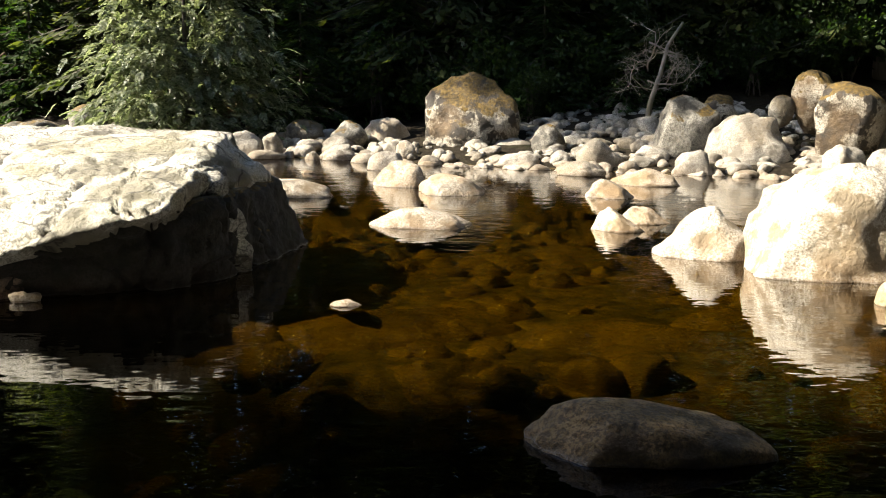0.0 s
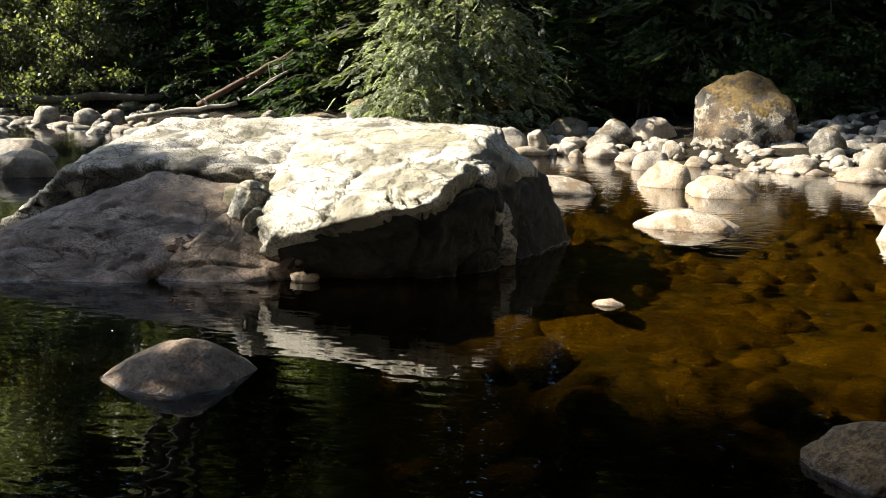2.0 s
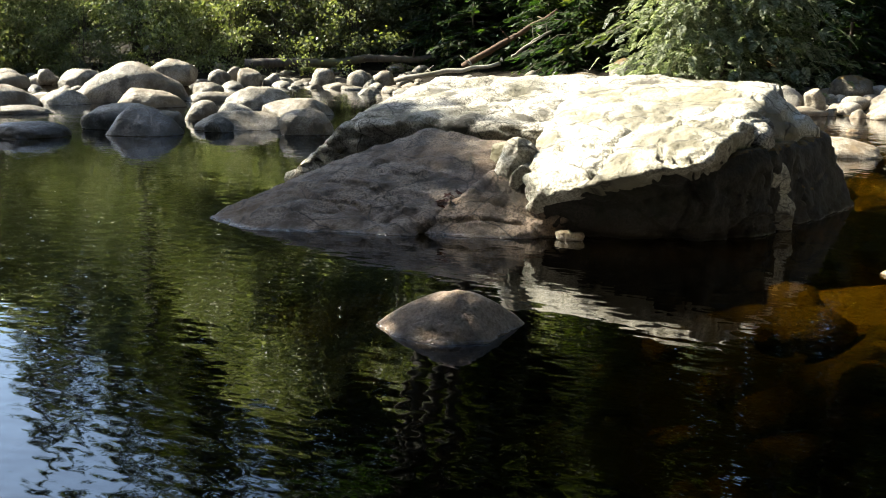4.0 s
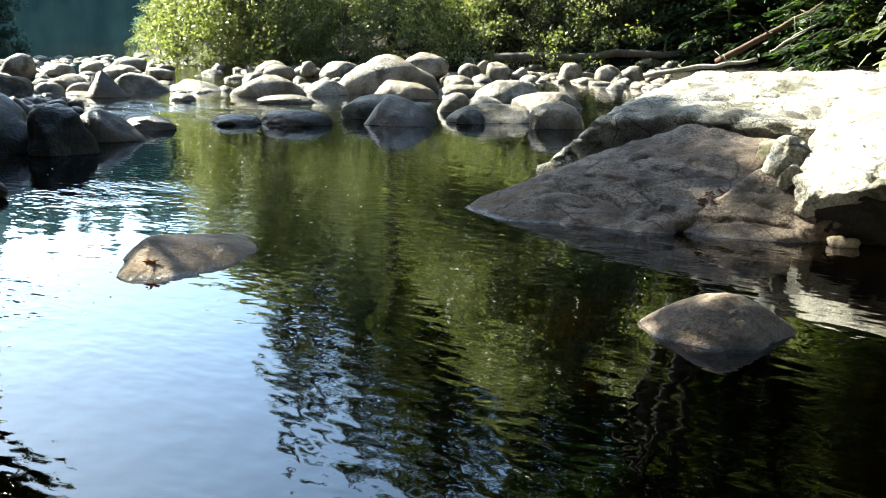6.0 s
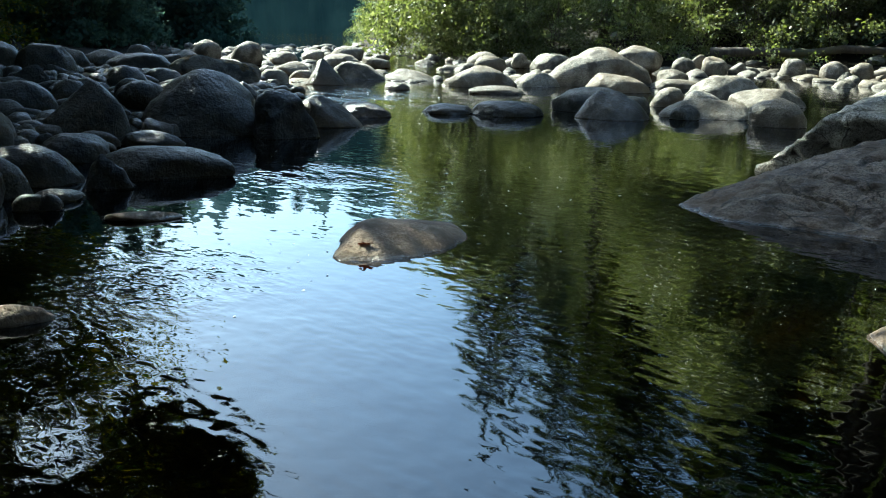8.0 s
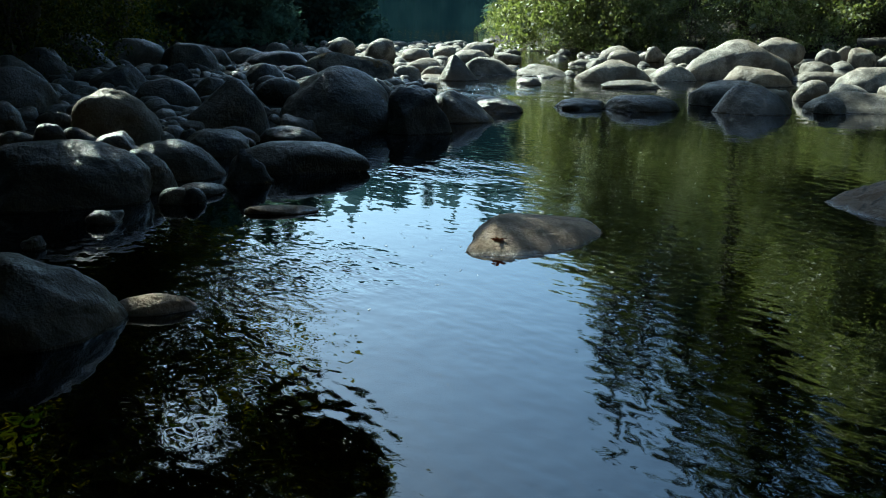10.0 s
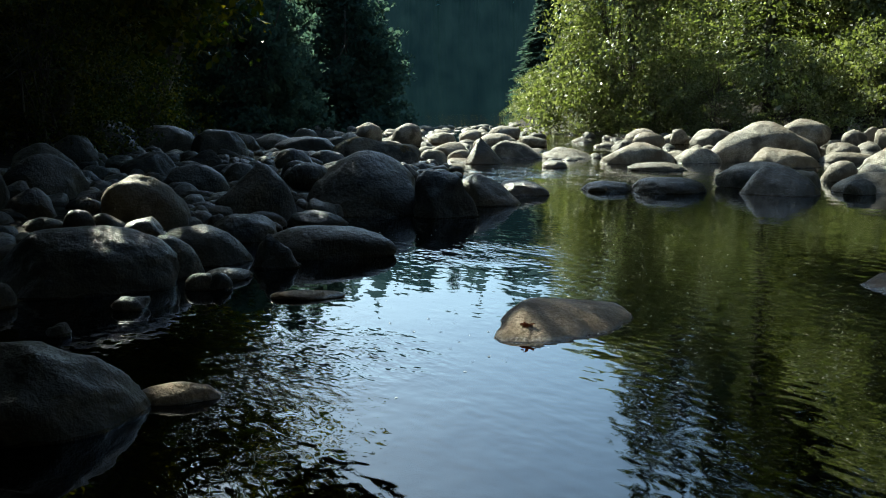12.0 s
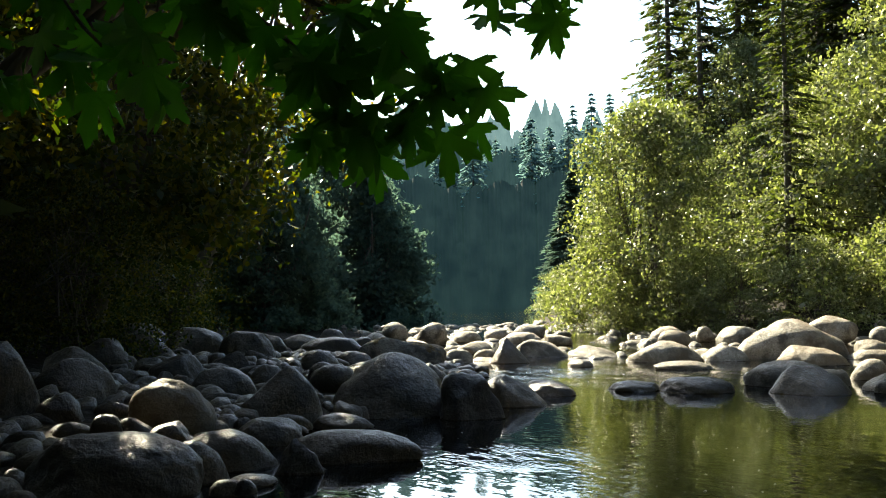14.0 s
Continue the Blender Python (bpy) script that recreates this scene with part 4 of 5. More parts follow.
def broad_tree(name, label, x, y, height, radius, seed, material, lean=(0, 0), clumps=110, each=60, leaf=0.16, low=0.12, stems=1, ragged=1.0, slim=0.6, mound=False):
    rng = np.random.default_rng(seed)
    z0 = gz(x, y) - 0.1
    tree = new(name)
    tree.location = (x, y, z0)
    tagged(tree, label, "tree" if height > 4 else "shrub")
    mid = height * (1 + low) / 2
    lobes = unit(rng.normal(size=(11, 3))) * rng.uniform(0.3, 0.75, (11, 1)) * np.array([1, 1, 1.05])
    pick = rng.integers(0, 11, clumps)
    u = unit(rng.normal(size=(clumps, 3)))
    u[:, 2] = np.abs(u[:, 2]) * 1.0 - 0.45
    r = rng.uniform(0.5, 1.0, (clumps, 1)) * (0.26 + 0.16 * (pick % 3))[:, None] * (0.55 + 0.45 * ragged)
    c = (lobes[pick] * (1.12 - 0.12 * ragged) + u * r) * np.array([radius, radius, height * (1 - low) / 2]) + np.array([0, 0, mid])
    if ragged < 0.7:
        ball_r = rng.uniform(0, 1, (clumps, 1)) ** 0.4
        c = unit(rng.normal(size=(clumps, 3))) * ball_r * np.array([radius, radius, height * (1 - low) / 2]) + np.array([0, 0, mid])
    if mound:
        k = rng.uniform(0, 1, clumps) ** 1.25
        turn = rng.uniform(0, 2 * math.pi, clumps)
        lobe = 1 + 0.30 * np.sin(turn * 3 + k * 7 + seed) + 0.22 * np.sin(turn * 5 - k * 13 + seed * 2)
        out = radius * (1 - k ** 1.7) ** 0.55 * lobe * rng.uniform(0.35, 1, clumps) ** 0.5 + 0.15
        c = np.stack([np.cos(turn) * out, np.sin(turn) * out, height * (0.02 + 0.98 * k)], -1)
    c[:, 0] += lean[0] * c[:, 2] / height
    c[:, 1] += lean[1] * c[:, 2] / height
    pieces = []
    for s in range(stems):
        b = np.array([rng.normal() * 0.25, rng.normal() * 0.25, 0]) * (stems > 1)
        top = np.array([lean[0] * 0.8 + rng.normal() * radius * 0.25, lean[1] * 0.8 + rng.normal() * radius * 0.25, height * 0.82])
        path = [b + (top - b) * k + np.array([math.sin(k * 5 + s), math.cos(k * 4 + s), 0]) * 0.04 * height * k * (1 - k) for k in np.linspace(0, 1, 8)]
        r0 = height * 0.022 / stems ** 0.5
        pieces.append(tube(path, [r0 * (1 - 0.85 * k) for k in np.linspace(0, 1, 8)], 8))
        for j in range(14):
            k = rng.uniform(0.15, 0.9)
            a = path[int(k * 7)]
            b2 = c[rng.integers(clumps)]
            m2 = (a + b2) / 2 + np.array([0, 0, 0.06 * height])
            pieces.append(tube([a, (a + m2) / 2, m2, b2], [r0 * 0.35, r0 * 0.26, r0 * 0.17, r0 * 0.05], 5))
    part("trunk", mesh_from("trunk", *joined(pieces)), BARK, tree)
    leaves = clump_leaves(rng, c, radius * 0.075 + 0.06 if mound else radius * 0.13 + 0.06, each, leaf, leaf * slim)
    part("crown", blades("crown", *leaves, material), material, tree)
    return tree


def conifer_parts(seed, height, radius, low, needle, material, sprays=12, step=0.024, twigs=True):
    rng = np.random.default_rng(seed)
    cs, al, ac = [], [], []
    pieces = [tube([(0, 0, height * k) for k in np.linspace(0, 1, 7)], [height * 0.014 * (1.05 - k) for k in np.linspace(0, 1, 7)], 7)]
    z = height * low
    while z < height * 0.985:
        k = (z - height * low) / (height * (1 - low))
        reach = radius * (1 - k) ** 0.85 * rng.uniform(0.75, 1.12) + 0.12
        for b in range(rng.integers(5, 9)):
            t = rng.uniform(0, 2 * math.pi)
            length = reach * rng.uniform(0.6, 1.15)
            out = np.array([math.cos(t), math.sin(t), 0])
            side = np.array([-math.sin(t), math.cos(t), 0])
            n = max(4, int(sprays * length / radius) + 3)
            s = rng.uniform(0.15, 1.0, n)
            sag = -0.28 * length * s ** 1.6 + 0.06 * length * s
            pos = out * (s * length)[:, None] + np.array([0, 0, 1]) * (z + sag + rng.normal(0, 0.04, n))[:, None]
            pos = pos + side * (rng.normal(0, 0.13, n) * length * (1.1 - s * 0.6))[:, None]
            d = unit(out + side * rng.normal(0, 0.6, n)[:, None] + np.array([0, 0, 1]) * (-0.45 + rng.normal(0, 0.25, n))[:, None])
            w = unit(np.cross(d, np.array([0, 0, 1]) + rng.normal(0, 0.5, (n, 3))))
            f = rng.uniform(0.6, 1.3, n)[:, None] * needle
            cs.append(pos), al.append(d * f * 0.5), ac.append(w * f * 0.17)
            if twigs and length > 1.2:
                pieces.append(tube([(0, 0, z), tuple(out * length * 0.5 + np.array([0, 0, z - 0.02 * length])), tuple(out * length * 0.95 + np.array([0, 0, z - 0.2 * length]))], [0.03, 0.02, 0.006], 3))
        z += max(0.2, height * step) * rng.uniform(0.7, 1.3)
    return mesh_from("trunk", *joined(pieces)), blades("crown", np.concatenate(cs), np.concatenate(al), np.concatenate(ac), material)


def conifer(name, label, x, y, seed, height, radius, low, needle, material, sprays=12, step=0.024, twigs=True):
    t, c = conifer_parts(seed, height, radius, low, needle, material, sprays, step, twigs)
    tree = new(name)
    tagged(tree, label, "tree", "conifers")
    part("trunk", t, BARK, tree)
    part("crown", c, material, tree)
    tree.location = (x, y, gz(x, y) - 0.1)
    return tree


def again(tree, x, y, size, turn, group=""):
    ob = copy_thing(tree, pose(x, y, gz(x, y) - 0.1, 0, 0, turn) @ Matrix.Scale(size, 4))
    if group:
        ob["group"] = group
    return ob


# far bank forest behind the pool
fir = [conifer("fir_tree", "tall dark fir with low drooping branches on the forest bank", x, y, 40 + i, 24 + 3 * i, 4.0, 0.05, 0.42, LEAF_FIR, 46, 0.017)
       for i, (x, y) in enumerate(((-9.5, 31), (0.5, 27), (7.5, 25.5)))]
dense = conifer("fir_tree", "tall dense fir of the forest bank and of added light-blocking stands", 24, -14, 47, 25, 4.3, 0.05, 1.1, LEAF_FIR, 11, 0.03, False)
rnd = random.Random(5)
for i in range(58):
    x = -26 + i * 0.88 + rnd.uniform(-1, 1)
    row = i % 3
    y = float(np.interp(x, FAR_X, FAR_Y)) + 5.5 + row * 4.2 + rnd.uniform(-1.2, 1.2) + (8 if x < -13 else 3 if x < -10 or x > 2.5 else 0)
    again(dense if row == 2 else fir[i % 3], x, y, rnd.uniform(0.65, 1.0) + (0.35 if row == 2 else 0), rnd.uniform(0, 360))

# upstream right bank
for i in range(40):
    x = -15 - i * 0.85 + rnd.uniform(-1, 1)
    y = float(np.interp(x, FAR_X, FAR_Y)) + (10.0 if x < -38 else 14.5) + (i % 3) * 4.5 + rnd.uniform(-1.5, 1.5)
    again(fir[i % 3], x, y, rnd.uniform(0.75, 1.15), rnd.uniform(0, 360))

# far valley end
spruce = [conifer("spruce_tree", "distant spruce on the valley side, its needles blued for haze", -75, 27, 60 + k, 19 + 2 * k, 4.4 + 0.6 * k, 0.02, 0.75, LEAF_FAR, 32, 0.016, False) for k in range(2)]
spruce[1].location = (-88, 34, gz(-88, 34))
for i in range(30):
    a = radians((53.0, 66.5)[i % 2] + (i * 3.31) % (3.5, 8.0)[i % 2])
    dist = 84 + (i % 4) * 9 + rnd.uniform(-3, 3)
    ob = again(spruce[i % 2], -math.sin(a) * dist, math.cos(a) * dist, rnd.uniform(0.6, 0.92) * dist / 118, rnd.uniform(0, 360))
    ob.scale = (ob.scale[0] * 1.35, ob.scale[1] * 1.35, ob.scale[2])
wood = broad_tree("far_tree", "hazy dark leafy tree at the end of the valley", -72, 29, 13, 4.6, 77, LEAF_FAR, clumps=260, each=46, leaf=0.45, low=-0.03, stems=2, mound=True)
for i in range(12):
    a = radians(67.0 + (i * 5.17) % 9)
    dist = 60 + (i % 3) * 7 + rnd.uniform(-2, 2)
    again(wood, -math.sin(a) * dist, math.cos(a) * dist, rnd.uniform(0.55, 0.8), i * 67)


# ridge of spruces behind, hazy through their paled needle colour
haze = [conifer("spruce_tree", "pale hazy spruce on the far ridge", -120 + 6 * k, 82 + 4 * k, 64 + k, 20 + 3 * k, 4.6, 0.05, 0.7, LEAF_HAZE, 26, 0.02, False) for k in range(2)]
for i in range(44):
    a = radians(52.5 + (i * 6.13) % 16)
    dist = 128 + (i % 4) * 8 + rnd.uniform(-3, 3)
    again(haze[i % 2], -math.sin(a) * dist, math.cos(a) * dist, rnd.uniform(0.85, 1.18), rnd.uniform(0, 360))

# far hillside backdrops, their haze given as glow
def build_hill(d, base, rough, tall, a, b, wide, seed, label):
    """A glowing wooded skyline far up the valley: overlapping spruce tops on a slope, haze emitted paler with distance.
    """
    rng2 = random.Random(seed)
    crest = []
    t = 38.0
    while t < 100:
        crest.append((t, base + rough * noise.noise(Vector((t * 0.12, seed, 0))) + tall * rng2.uniform(0, 1) ** 2, rng2.uniform(0.7, 2.4) * wide * 150 / d))
        t += rng2.uniform(0.12, 0.6)
    verts, faces = [], []
    n = 1500
    for i in range(n):
        t = 38 + 62 * i / (n - 1)
        h = max(top - (abs(t - c) / w) ** 1.05 * tall * 1.5 for c, top, w in crest if abs(t - c) < 3)
        h += tall * 0.12 * noise.noise(Vector((t * 7.0, seed, 5)))
        r = radians(t)
        for k in (0.0, 0.35, 0.7, 0.9, 1.0):
            q = d + 12 * k
            verts.append((-math.sin(r) * q, math.cos(r) * q, -4 + (h + 4) * k))
    for i in range(n - 1):
        for k in range(4):
            a0 = i * 5 + k
            faces.append((a0, a0 + 5, a0 + 6, a0 + 1))
    m = Nodes("glowing_haze_forest")
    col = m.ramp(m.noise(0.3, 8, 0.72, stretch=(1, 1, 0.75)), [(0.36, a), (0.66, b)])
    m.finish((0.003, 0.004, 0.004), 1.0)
    # The haze is emission from the hillside itself.
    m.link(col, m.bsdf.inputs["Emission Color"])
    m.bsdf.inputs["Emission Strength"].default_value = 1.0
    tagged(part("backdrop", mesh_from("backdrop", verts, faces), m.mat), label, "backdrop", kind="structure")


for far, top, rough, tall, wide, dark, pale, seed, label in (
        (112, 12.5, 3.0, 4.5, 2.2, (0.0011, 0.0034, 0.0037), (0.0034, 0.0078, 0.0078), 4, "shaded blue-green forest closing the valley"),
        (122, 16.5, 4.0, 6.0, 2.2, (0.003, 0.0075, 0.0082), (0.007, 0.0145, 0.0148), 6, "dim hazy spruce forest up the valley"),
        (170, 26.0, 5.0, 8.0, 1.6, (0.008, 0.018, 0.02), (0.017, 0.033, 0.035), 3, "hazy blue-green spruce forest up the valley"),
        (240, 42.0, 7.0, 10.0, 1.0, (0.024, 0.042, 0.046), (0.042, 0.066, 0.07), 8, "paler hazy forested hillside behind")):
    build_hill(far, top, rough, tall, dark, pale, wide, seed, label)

# near bank firs, added beside and behind the camera to block skylight
for i in range(40):
    x = -62 + i * 2.1 + rnd.uniform(-1, 1)
    y = float(np.interp(x, NEAR_X, NEAR_Y)) - 11 - (i % 3) * 4 + rnd.uniform(-1, 1)
    again(dense, x, y, rnd.uniform(1.2, 1.6) if x > -9 else rnd.uniform(0.5, 0.7) if x > -40 else rnd.uniform(0.8, 1.1), rnd.uniform(0, 360))

# unseen stand, added across the downstream bend to shut out the sky there
for i in range(30):
    x, y = 15 + (i % 5) * 3.0 + rnd.uniform(-1, 1), -8 + (i // 5) * 4.2 + rnd.uniform(-1, 1)
    again(dense, x + max(0, (12 - y) * 0.12), y, rnd.uniform(1.2, 1.6), rnd.uniform(0, 360))

# alders and bushes of the right bank upstream
broad_tree("alder_tree", "sunlit rounded alder leaning over the river stones", -32.3, 25.2, 8.6, 3.3, 71, LEAF_ALDER, lean=(0.7, -0.4), clumps=420, each=80, leaf=0.165, low=-0.05, stems=4, mound=True)
alder = broad_tree("alder_tree", "leafy alder with sunlit yellow-green crown", -26, 34.0, 9.5, 4.0, 72, LEAF_ALDER, clumps=320, each=64, leaf=0.19, low=-0.03, stems=3, mound=True)
shrub = broad_tree("willow_shrub", "sunlit yellow-green willow shrub on the bank", -21.5, 28.5, 3.8, 2.3, 73, LEAF_ALDER, clumps=100, each=60, leaf=0.13, low=0.05, stems=4, mound=True)
for x, y, s in ((-24.5, 32.5, 1.2), (-22.0, 32.0, 0.85), (-18.0, 33, 0.95), (-20.5, 36, 1.0), (-25, 39, 1.1)):
    again(alder, x, y, s, x * 37)
for i in range(8):
    x = -36 + i * 3.1
    again(alder, x, float(np.interp(x, FAR_X, FAR_Y)) + 10 + (i % 2) * 2.5, 0.8 + 0.2 * ((i * 7) % 3) / 2, i * 71)
for x, y, s in ((-25.5, 26.8, 0.8), (-19.2, 29, 0.9), (-29.3, 25.6, 0.75), (-23.3, 28, 0.9)):
    again(shrub, x, y, s, x * 53)
for x, y, s in ((-31.5, 23.9, 0.55), (-34.6, 25.2, 0.6), (-29.8, 24.6, 0.7), (-27.6, 25.4, 0.75)):
    again(shrub, x, y, s, x * 29)
for i in range(20):
    x = -37 - i * 2.3
    if i > 9:
        again(shrub, x, float(np.interp(x, FAR_X, FAR_Y)) + rnd.uniform(0.8, 2.5), rnd.uniform(0.6, 1.0), i * 41)
    again(wood, x, float(np.interp(x, NEAR_X, NEAR_Y)) - rnd.uniform(3.0, 5.0), rnd.uniform(0.35, 0.6), i * 67)

# Two crowns added above the view, to shade the far forest.
broad_tree("leaning_tree", "dark leaning tree added out of view to shade the far shore", -15.5, 34.0, 19, 3.8, 75, LEAF_SHADE, lean=(2, -14.0), clumps=300, each=60, leaf=0.26, low=0.58, ragged=0.6)
broad_tree("leaning_tree", "dark leaning tree added out of view to shade the far shore", -19.0, 36.0, 21, 3.8, 76, LEAF_SHADE, lean=(2, -13.0), clumps=300, each=60, leaf=0.26, low=0.55, ragged=0.6)

for x, y, k in ((-28.9, 29.2, 0.58), (-16.5, 31.5, 0.7)):
    again(fir[1], x, y, k, x * 17)
tall = broad_tree("alder_tree", "tall alder with a ragged sunlit crown above the bank", -26.2, 34.5, 13.2, 4.0, 78, LEAF_ALDER, lean=(0.8, -0.8), clumps=460, each=84, leaf=0.19, low=0.02, stems=3, mound=True)
for x, y, k, t in ((-22.0, 36.5, 0.92, 100), (-37.5, 36.0, 0.9, 200)):
    again(tall, x, y, k, t)

# cedar and understory of the opening view
def cedar_tree(x, y, height, radius, seed):
    """A bushy cedar: flat drooping fronds of small scale-leaves set herringbone fashion."""
    rng = np.random.default_rng(seed)
    cs, al, ac, pieces = [], [], [], [tube([(0, 0, height * k) for k in np.linspace(0, 1, 6)], [0.09 * (1.05 - k) for k in np.linspace(0, 1, 6)], 6)]
    leaders = ((0.0, 0.0, 1.0, 1.0), (-1.1, -0.5, 0.62, 0.72), (1.2, -0.3, 0.5, 0.7), (-0.4, -1.1, 0.45, 0.65), (0.5, 0.9, 0.75, 0.7))
    for i in range(3000):
        cx, cy, tall, wide = leaders[(0, 0, 1, 2, 3, 4, 0)[i % 7]]
        k = rng.uniform(0, 1) ** 1.2
        t = rng.uniform(0, 2 * math.pi)
        tier = k * 7 + 0.9 * math.sin(2 * t + 1) + 0.5 * math.sin(5 * t)
        reach = radius * (1 - k ** 1.5) ** 0.75 * (0.62 + 0.55 * (1 - (tier - math.floor(tier)))) * (1 + 0.3 * math.sin(3 * t + 2)) * rng.uniform(0.3, 1.0) ** 0.6
        out = np.array([math.cos(t), math.sin(t), 0.0])
        side = np.array([-math.sin(t), math.cos(t), 0.0])
        p = out * reach * wide + np.array([cx, cy, height * tall * (0.03 + 0.97 * k)])
        axis = out * 0.8 + side * rng.normal(0, 0.45) + np.array([0, 0, rng.uniform(-0.9, 0.15)])
        axis /= np.linalg.norm(axis)
        flat = np.cross(axis, np.array([0, 0, 1.0]) + rng.normal(0, 0.35, 3))
        flat /= np.linalg.norm(flat)
        n, length = 8, rng.uniform(0.18, 0.42)
        for sgn in (-1, 1):
            u = np.linspace(0.05, 1, n)
            pos = p + axis * (u * length)[:, None] + np.array([0, 0, -0.25 * length]) * (u ** 2)[:, None]
            d = unit(axis * 0.9 + flat * sgn * np.full((n, 1), 0.8) + rng.normal(0, 0.12, (n, 3)) + np.array([0, 0, -0.3]) * u[:, None])
            f = (0.11 * (1.12 - u) + 0.035)[:, None]
            w = unit(np.cross(d, np.cross(axis, flat)) + rng.normal(0, 0.2, (n, 3)))
            cs.append(pos + d * f * 0.5), al.append(d * f * 0.55), ac.append(w * 0.026)
    tree = tagged(new("young_cedar"), "bushy young cedar, pale in full sun on the bank", "tree")
    part("trunk", mesh_from("trunk", *joined(pieces)), BARK, tree)
    part("crown", blades("crown", np.concatenate(cs), np.concatenate(al), np.concatenate(ac), LEAF_CEDAR), LEAF_CEDAR, tree)
    tree.location = (x, y, gz(x, y) - 0.1)
    return tree


cedar = cedar_tree(-5.7, 23.4, 6.0, 2.2, 81)
sap_t, sap_c = conifer_parts(82, 5.0, 2.0, 0.02, 0.26, LEAF_SHADE, 46, 0.03)
sapling = tagged(new("hemlock_sapling"), "young hemlock with drooping green sprays in forest shade", "tree", "hemlock saplings")
part("trunk", sap_t, BARK, sapling)
part("crown", sap_c, LEAF_SHADE, sapling)
sapling.location = (-1.0, 25.6, gz(-1.0, 25.6))
for x, y, k in ((-3.2, 24.6, 0.75), (1.2, 25.2, 0.9), (2.6, 24.0, 0.7), (6.0, 27.5, 1.0), (8.9, 27.0, 1.1), (11.8, 26.0, 1.0), (-11.0, 28.4, 1.0), (-13.2, 30.5, 1.1), (-15.0, 29.6, 0.9), (-12.2, 29.0, 0.8), (-16.6, 30.2, 1.0), (4.6, 23.8, 0.6)):
    again(sapling, x, y, k, x * 61)
under = broad_tree("understory_shrub", "dark green understory shrub in forest shade", -1.5, 25, 2.2, 1.5, 83, LEAF_SHADE, clumps=70, each=45, leaf=0.13, low=0.02, stems=5)
for i in range(22):
    x = -15 + i * 1.35 + rnd.uniform(-0.5, 0.5)
    y = float(np.interp(x, FAR_X, FAR_Y)) + 4.6 + rnd.uniform(-0.4, 1.8) + (3.2 if x > 2.5 else 0)
    again(under, x, y, rnd.uniform(0.5, 1.05), rnd.uniform(0, 360))

# undergrowth of the near bank
vine = broad_tree("vine_maple", "yellowing vine maple thicket on the shaded bank", -22.5, 1.6, 4.2, 2.2, 84, LEAF_MAPLE, clumps=170, each=55, leaf=0.105, low=0.0, stems=5, mound=True)
for i in range(20):
    x = -9 - i * 1.4
    again(vine, x, float(np.interp(x, NEAR_X, NEAR_Y)) - 7.6 - (i % 3) * 1.0 + rnd.uniform(-0.4, 0.4), rnd.uniform(0.45, 0.95), rnd.uniform(0, 360))

for x, y, k in ((5.5, 24.5, 1.0), (7.5, 24.0, 0.9), (9.5, 23.5, 1.1), (11.5, 22.0, 1.2), (3.6, 24.2, 0.9), (10.5, 25.0, 1.5), (6.6, 26.5, 1.4), (4.5, 26.5, 1.3), (8.6, 26, 1.4)):
    again(under, x, y, k, x * 47)

# maples of the near bank
maple = broad_tree("maple_tree", "shaded maple with backlit yellowing leaves", -19.4, 2.3, 10.8, 4.1, 91, LEAF_MAPLE, lean=(0, 1.4), clumps=380, each=62, leaf=0.18, low=0.08, stems=2)
for x, y, k, t in ((-14.4, -2.7, 1.2, 40), (-24, 3.2, 1.01, 110), (-30.0, 3.6, 1.0, 200), (-35.5, 6.6, 1.05, 250), (-10.5, -5.5, 0.93, 280), (-41, 8.5, 0.97, 20)):
    again(maple, x, y, k, t)
# High crowns added out of view, keeping sky and sun off the near water.
over = broad_tree("maple_tree", "tall spreading maple added out of view to block light over the near bank", -1.0, -3.2, 15.5, 5.4, 95, LEAF_MAPLE, lean=(0, 4.6), clumps=420, each=55, leaf=0.34, low=0.5, ragged=0.6)
again(over, -7.0, -5.0, 0.9, 6)
again(over, -7.4, -1.2, 0.62, 3)
again(over, 6.0, -3.4, 1.0, -8)
# Low crown added where it keeps the sun off the domed boulder.
broad_tree("vine_maple", "arching vine maple added to shade the domed boulder", -9.3, -2.6, 6.8, 1.7, 97, LEAF_MAPLE, lean=(0.2, 7.0), clumps=170, each=50, leaf=0.16, low=0.66, ragged=0.6)
# Small high crowns added to cast shade on the low rocks.
broad_tree("maple_tree", "slender leaning maple added to shade the rocks", -27.5, 5.5, 12.5, 2.1, 99, LEAF_MAPLE, lean=(1.5, 5.5), clumps=170, each=50, leaf=0.26, low=0.7, ragged=0.6)
broad_tree("maple_tree", "slender leaning maple added to shade the rocks", -22.5, 0.8, 11.7, 2.1, 96, LEAF_MAPLE, lean=(1.8, 6.0), clumps=170, each=50, leaf=0.26, low=0.66, ragged=0.6)
# More of the unseen light-blocking crowns.
for x, y, k, t in ((-4, -8.5, 1.0, 15), (2, -8, 1.05, 75), (8, -7.5, 1.0, 140), (12, -4, 1.0, 220), (-11, -8, 1.1, 20)):
    again(over, x, y, k, t)


# ---- overhanging maple branch close by ----


